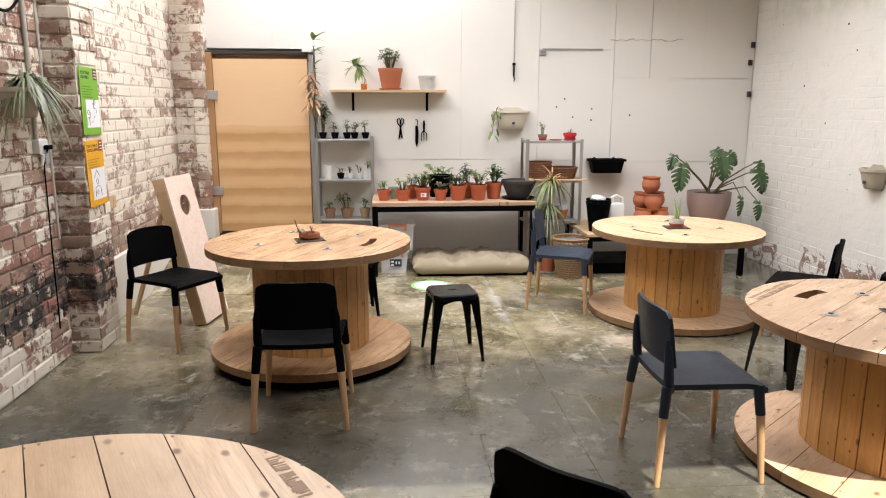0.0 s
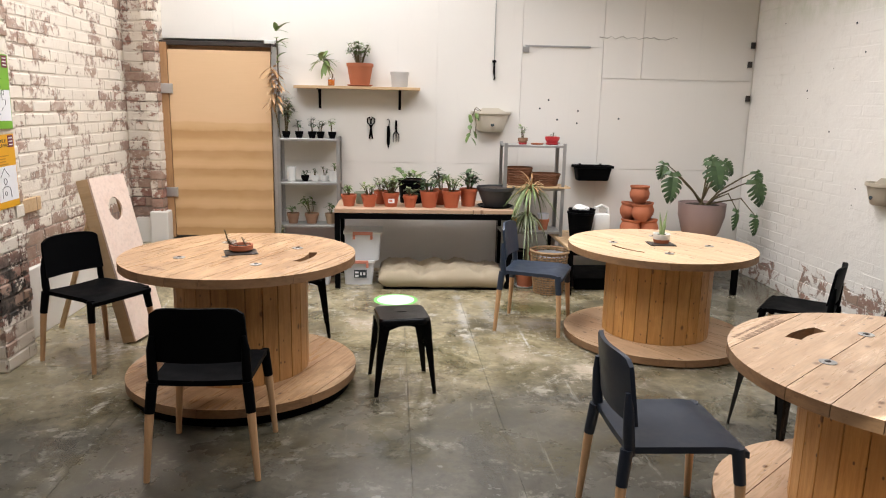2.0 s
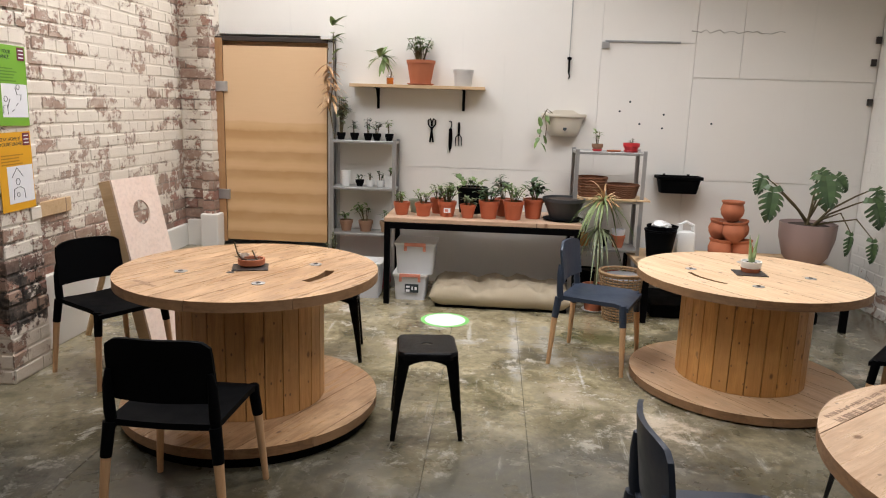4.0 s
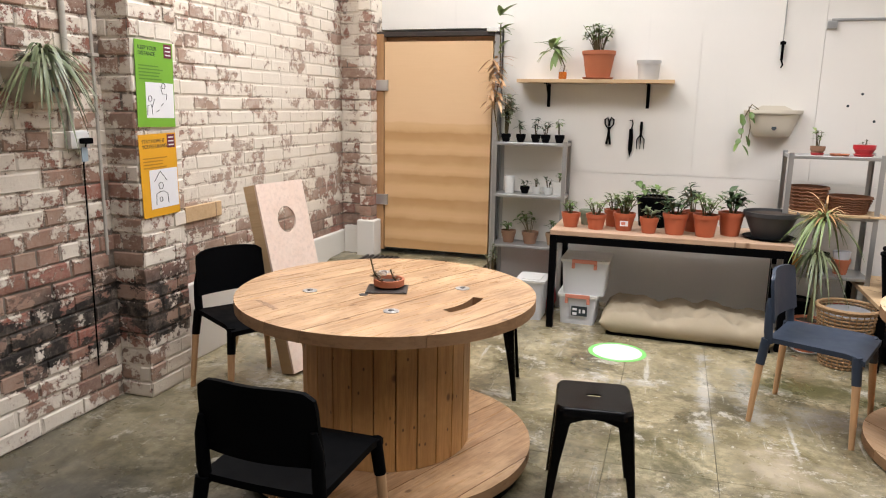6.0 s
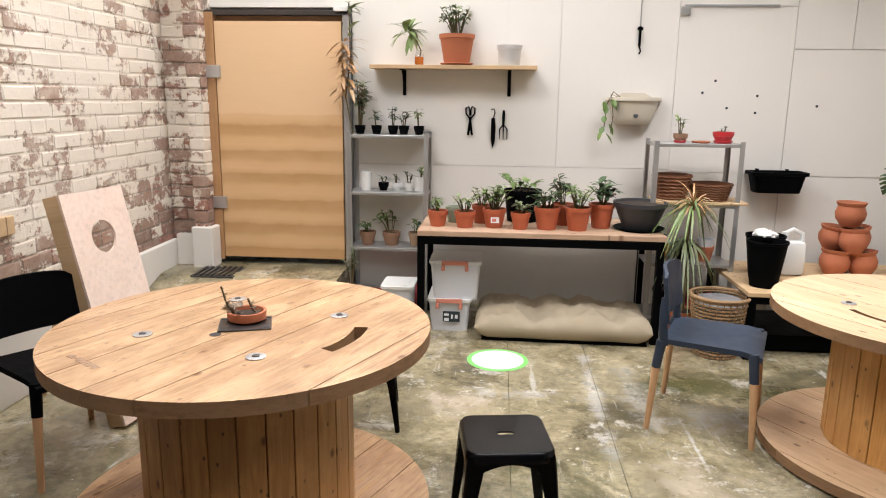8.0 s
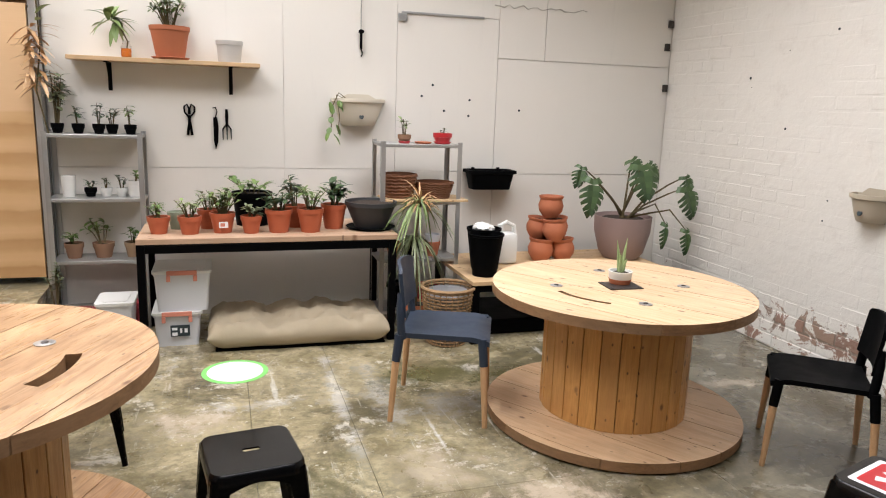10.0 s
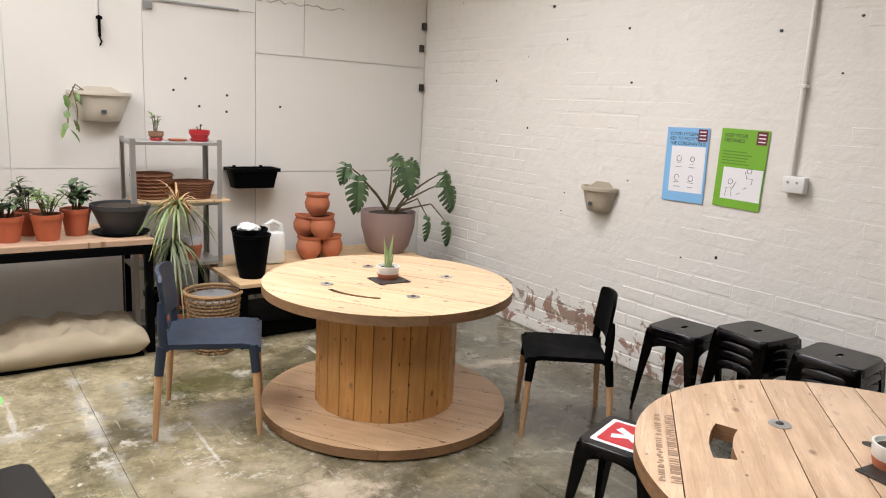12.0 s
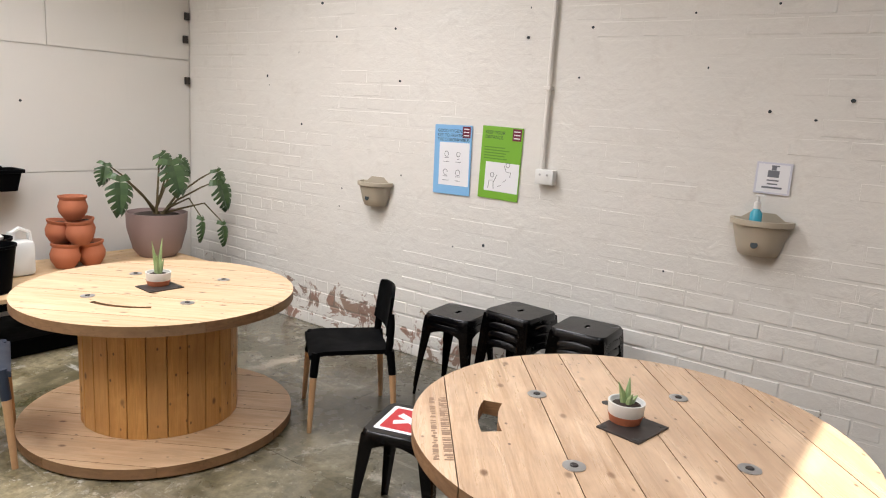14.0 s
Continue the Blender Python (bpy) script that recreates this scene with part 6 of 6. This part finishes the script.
for x, z in ((-0.032, 1.672), (-0.045, 1.985), (-0.03, 2.16)):
    b = thing("pipe_clip", pose(x, -0.002, z), "small rusty steel clip in the wall corner", "clip")
    part("clip", made_box(-0.02, 0.02, -0.02, 0.0, -0.028, 0.028, 0.003), DARK_STEEL, b)
crack = thing("paint_crack", pose(0, 0, 0), "old chipped ridge of filler across the white wall", "crack")
bm, rng = bmesh.new(), random.Random(9)
pts = [(-1.50 + 0.74 * k / 20, -0.001, 2.20 + rng.uniform(-0.015, 0.015)) for k in range(21)]
tube(bm, pts, [0.002 + 0.004 * rng.random() for _ in pts], 5)
part("ridge", bm, plain("grey_filler", (0.40, 0.38, 0.33), 0.9), crack)

# stamped lettering on the spool tables: unreadable bars
def stamped(m, lines, span, label, seed):
    stamp = thing("stamped_print", m, label, "print")
    rng = random.Random(seed)
    ink = plain("faded_stamp", (0.31, 0.20, 0.13), 0.7, 0, 0.3, 40)
    for y, tall in lines:
        bm = bmesh.new()
        x = -span / 2
        while x < span / 2:
            wd, gap = rng.uniform(0.003, 0.009), rng.uniform(0.004, 0.009)
            lo, hi = rng.choice(((0, 1), (0, 0.7), (0.3, 1), (0, 1)))
            box(bm, x, x + wd, y + tall * (lo - 0.5), y + tall * (hi - 0.5), 0, 0.0005)
            if rng.random() < 0.55:
                box(bm, x + wd, x + wd + gap, y + tall * rng.choice((-0.5, -0.1, 0.35)), y + tall * rng.choice((0.4, 0.5)), 0, 0.0004)
            x += wd + gap + (0.012 if rng.random() < 0.12 else 0.0)
        tagged(part("line", bm, ink, stamp), "", "", "", "stuff")


stamped(pose(T3[0], T3[1], H3 + 0.0006, 0, 0, 39.5) @ pose(-0.03, 0, 0), ((0.585, 0.016), (0.552, 0.024)), 0.40, "faded grey stamped lettering on the table boards", 2)
stamped(pose(-3.965, -5.72, 0.7356, 0, 0, 119), ((0.0, 0.034),), 0.20, "faded brown branded lettering on the table boards", 5)
stamped(pose(-4.56, -3.24, H1 + 0.0006, 0, 0, -34), ((0.0, 0.022),), 0.16, "faded brown stamped lettering near the table edge", 8)

# ---- brickwork, the pieces of walls last ----
LENGTH, HEIGHT, JOINT = 0.228, 0.074, 0.011


def brick_mesh(name, ln, depth, seed, soft, material):
    """A brick with chipped arrises; local x runs along the wall, y out of it, and the face is at y = -depth."""
    rng = random.Random(seed)
    bm = bmesh.new()
    rows = []
    for inset, y in ((0.0, 0.0), (0.0, -depth + soft), (soft, -depth)):
        a, b = ln / 2 - inset, HEIGHT / 2 - inset
        rows.append([bm.verts.new((sx * a + rng.uniform(-0.003, 0.003), y + (rng.uniform(-0.002, 0.002) if inset else 0), sz * b + rng.uniform(-0.0025, 0.0025))) for sx, sz in ((-1, -1), (0, -1.02), (1, -1), (1, 1), (0, 1.0), (-1, 1))])
    for p, q in zip(rows, rows[1:]):
        for k in range(6):
            bm.faces.new((p[k], p[(k + 1) % 6], q[(k + 1) % 6], q[k]))
    bm.faces.new(rows[-1])
    bmesh.ops.recalc_face_normals(bm, faces=bm.faces)
    me = bpy.data.meshes.new(name)
    bm.to_mesh(me)
    bm.free()
    me.materials.append(material)
    return me


def lay(wall, material, depth, soft, runs, near, jitter, joined_label, fill=None):
    """Courses of bricks on wall faces. runs: (origin, turn, length, header); near picks the bricks that are objects of their own."""
    meshes = {ln: [brick_mesh("brick", ln, depth, 100 * k + int(ln * 1000), soft, material) for k in range(6)] for ln in (LENGTH, LENGTH / 2 - JOINT / 2)}
    rng = random.Random(17)
    verts, faces, singles = [], [], 0
    for (ox, oy), turn, run, zmax in runs:
        step = HEIGHT + JOINT
        for c in range(int(zmax / step)):
            z = c * step + HEIGHT / 2 + 0.004
            header = c % 6 == 3
            ln = LENGTH / 2 - JOINT / 2 if header else LENGTH
            x = -0.5 * (LENGTH + JOINT) * (c % 2) if not header else -0.25 * (LENGTH + JOINT)
            while x < run:
                a, b = max(x, 0.0), min(x + ln, run)
                x += ln + JOINT
                if b - a < 0.035:
                    continue
                flush = rng.uniform(0.25, 1.15)
                if fill:
                    flush = fill(rng, (a + b) / 2, z)
                wob = pose((a + b) / 2 + rng.uniform(-1, 1) * jitter, 0, z + rng.uniform(-0.5, 0.5) * jitter, rng.uniform(-0.3, 0.3), rng.uniform(-0.7, 0.7), rng.uniform(-0.3, 0.3))
                m = pose(ox, oy, 0, 0, 0, turn) @ wob @ Matrix.Diagonal(((b - a) / ln * rng.uniform(0.975, 1.015), flush, rng.uniform(0.96, 1.04), 1))
                me = meshes[ln][rng.randrange(6)]
                p = m.translation
                if near(p) and singles < 300:
                    ob = new("brick", me)
                    ob.parent = wall
                    ob.matrix_basis = m
                    singles += 1
                else:
                    k = len(verts)
                    verts += [m @ v.co for v in me.vertices]
                    faces += [[k + i for i in poly.vertices] for poly in me.polygons]
    me = bpy.data.meshes.new("brickwork")
    me.from_pydata([tuple(v) for v in verts], [], faces)
    me.materials.append(material)
    ob = new("brickwork", me)
    ob.parent = wall
    tagged(ob, joined_label, "", "", "stuff")


objs = bpy.data.objects
left_runs = [((XL, -3.95), 90, 1.22, 3.0), ((XL, -2.40), 90, 2.265, 3.0)]
def lime_filled(rng, along, z, deep=False):
    """Lime paint lies over most joints, so that the courses show in some places only."""
    return min(1.3, max(0.2, (1.0 if deep else 0.42) + 0.7 * noise.noise((along * 1.3, z * 1.6, 9.1)) + rng.uniform(-0.15, 0.3)))


lay(objs["wall_left"], BRICK, 0.0075, 0.0055, left_runs[:1], lambda p: p.z < 2.0, 0.004, "rows of old bricks with flaking paint", lambda r, a, z: lime_filled(r, a, z, True))
lay(objs["wall_left"], BRICK, 0.0075, 0.0055, left_runs[1:], lambda p: p.y < -1.2 and 0.3 < p.z < 1.6, 0.004, "rows of old bricks under cream paint", lime_filled)
lay(objs["pier_middle"], BRICK, 0.0075, 0.0055, [((-5.572, -2.727), 90, 0.324, 3.0), ((XL, -2.725), 0, 0.178, 3.0)], lambda p: True, 0.004, "upper bricks of the pier")
lay(objs["pier_corner"], BRICK, 0.0075, 0.0055, [((XL, -0.132), 0, 0.198, 3.0), ((-5.552, -0.222), 0, 0.098, 3.0), ((-5.452, -0.22), 90, 0.11, 3.0)], lambda p: True, 0.004, "upper bricks of the corner pier")
def paint_filled(rng, along, z):
    """Thick paint bridges the joints in drifts; few bricks stand clear, more of them low on the wall."""
    clear_of_paint = 0.20 + 1.0 * noise.noise((along * 1.1, z * 1.9, 4.2)) + max(0.0, 0.75 - z) * 0.9
    return min(1.15, max(0.14, clear_of_paint + rng.uniform(-0.12, 0.28)))


lay(objs["wall_right"], PAINTED, 0.0040, 0.0034, [((0.0045, 0.0), -90, 5.6, 3.0)], lambda p: -4.9 < p.y < -2.3 and p.z < 1.9, 0.0012, "rows of white painted bricks", paint_filled)

rng = random.Random(23)
for k in range(34):
    y, z = rng.uniform(-4.7, -0.15), rng.choice((rng.uniform(1.5, 2.35), rng.uniform(0.75, 2.3)))
    if any(abs(y - a) < b and abs(z - c) < d for a, b, c, d in ((-2.8, 0.4, 1.28, 0.25), (-4.38, 0.2, 1.2, 0.28), (-2.06, 0.16, 1.0, 0.12), (-3.3, 0.08, 1.8, 1.0))):
        continue
    r = rng.uniform(0.004, 0.009)
    # Flat disc on the bricks; its dark colour stands for the hole's shade.
    ob = part("plug_hole", lathe(bmesh.new(), [(r * rng.uniform(0.8, 1.3), 0), (r, 0.0012)], 9), INK, objs["wall_right"])
    ob.matrix_basis = pose(-0.0005, y, z, 0, -90, 0) @ Matrix.Diagonal((1, rng.uniform(0.7, 1.4), 1, 1))
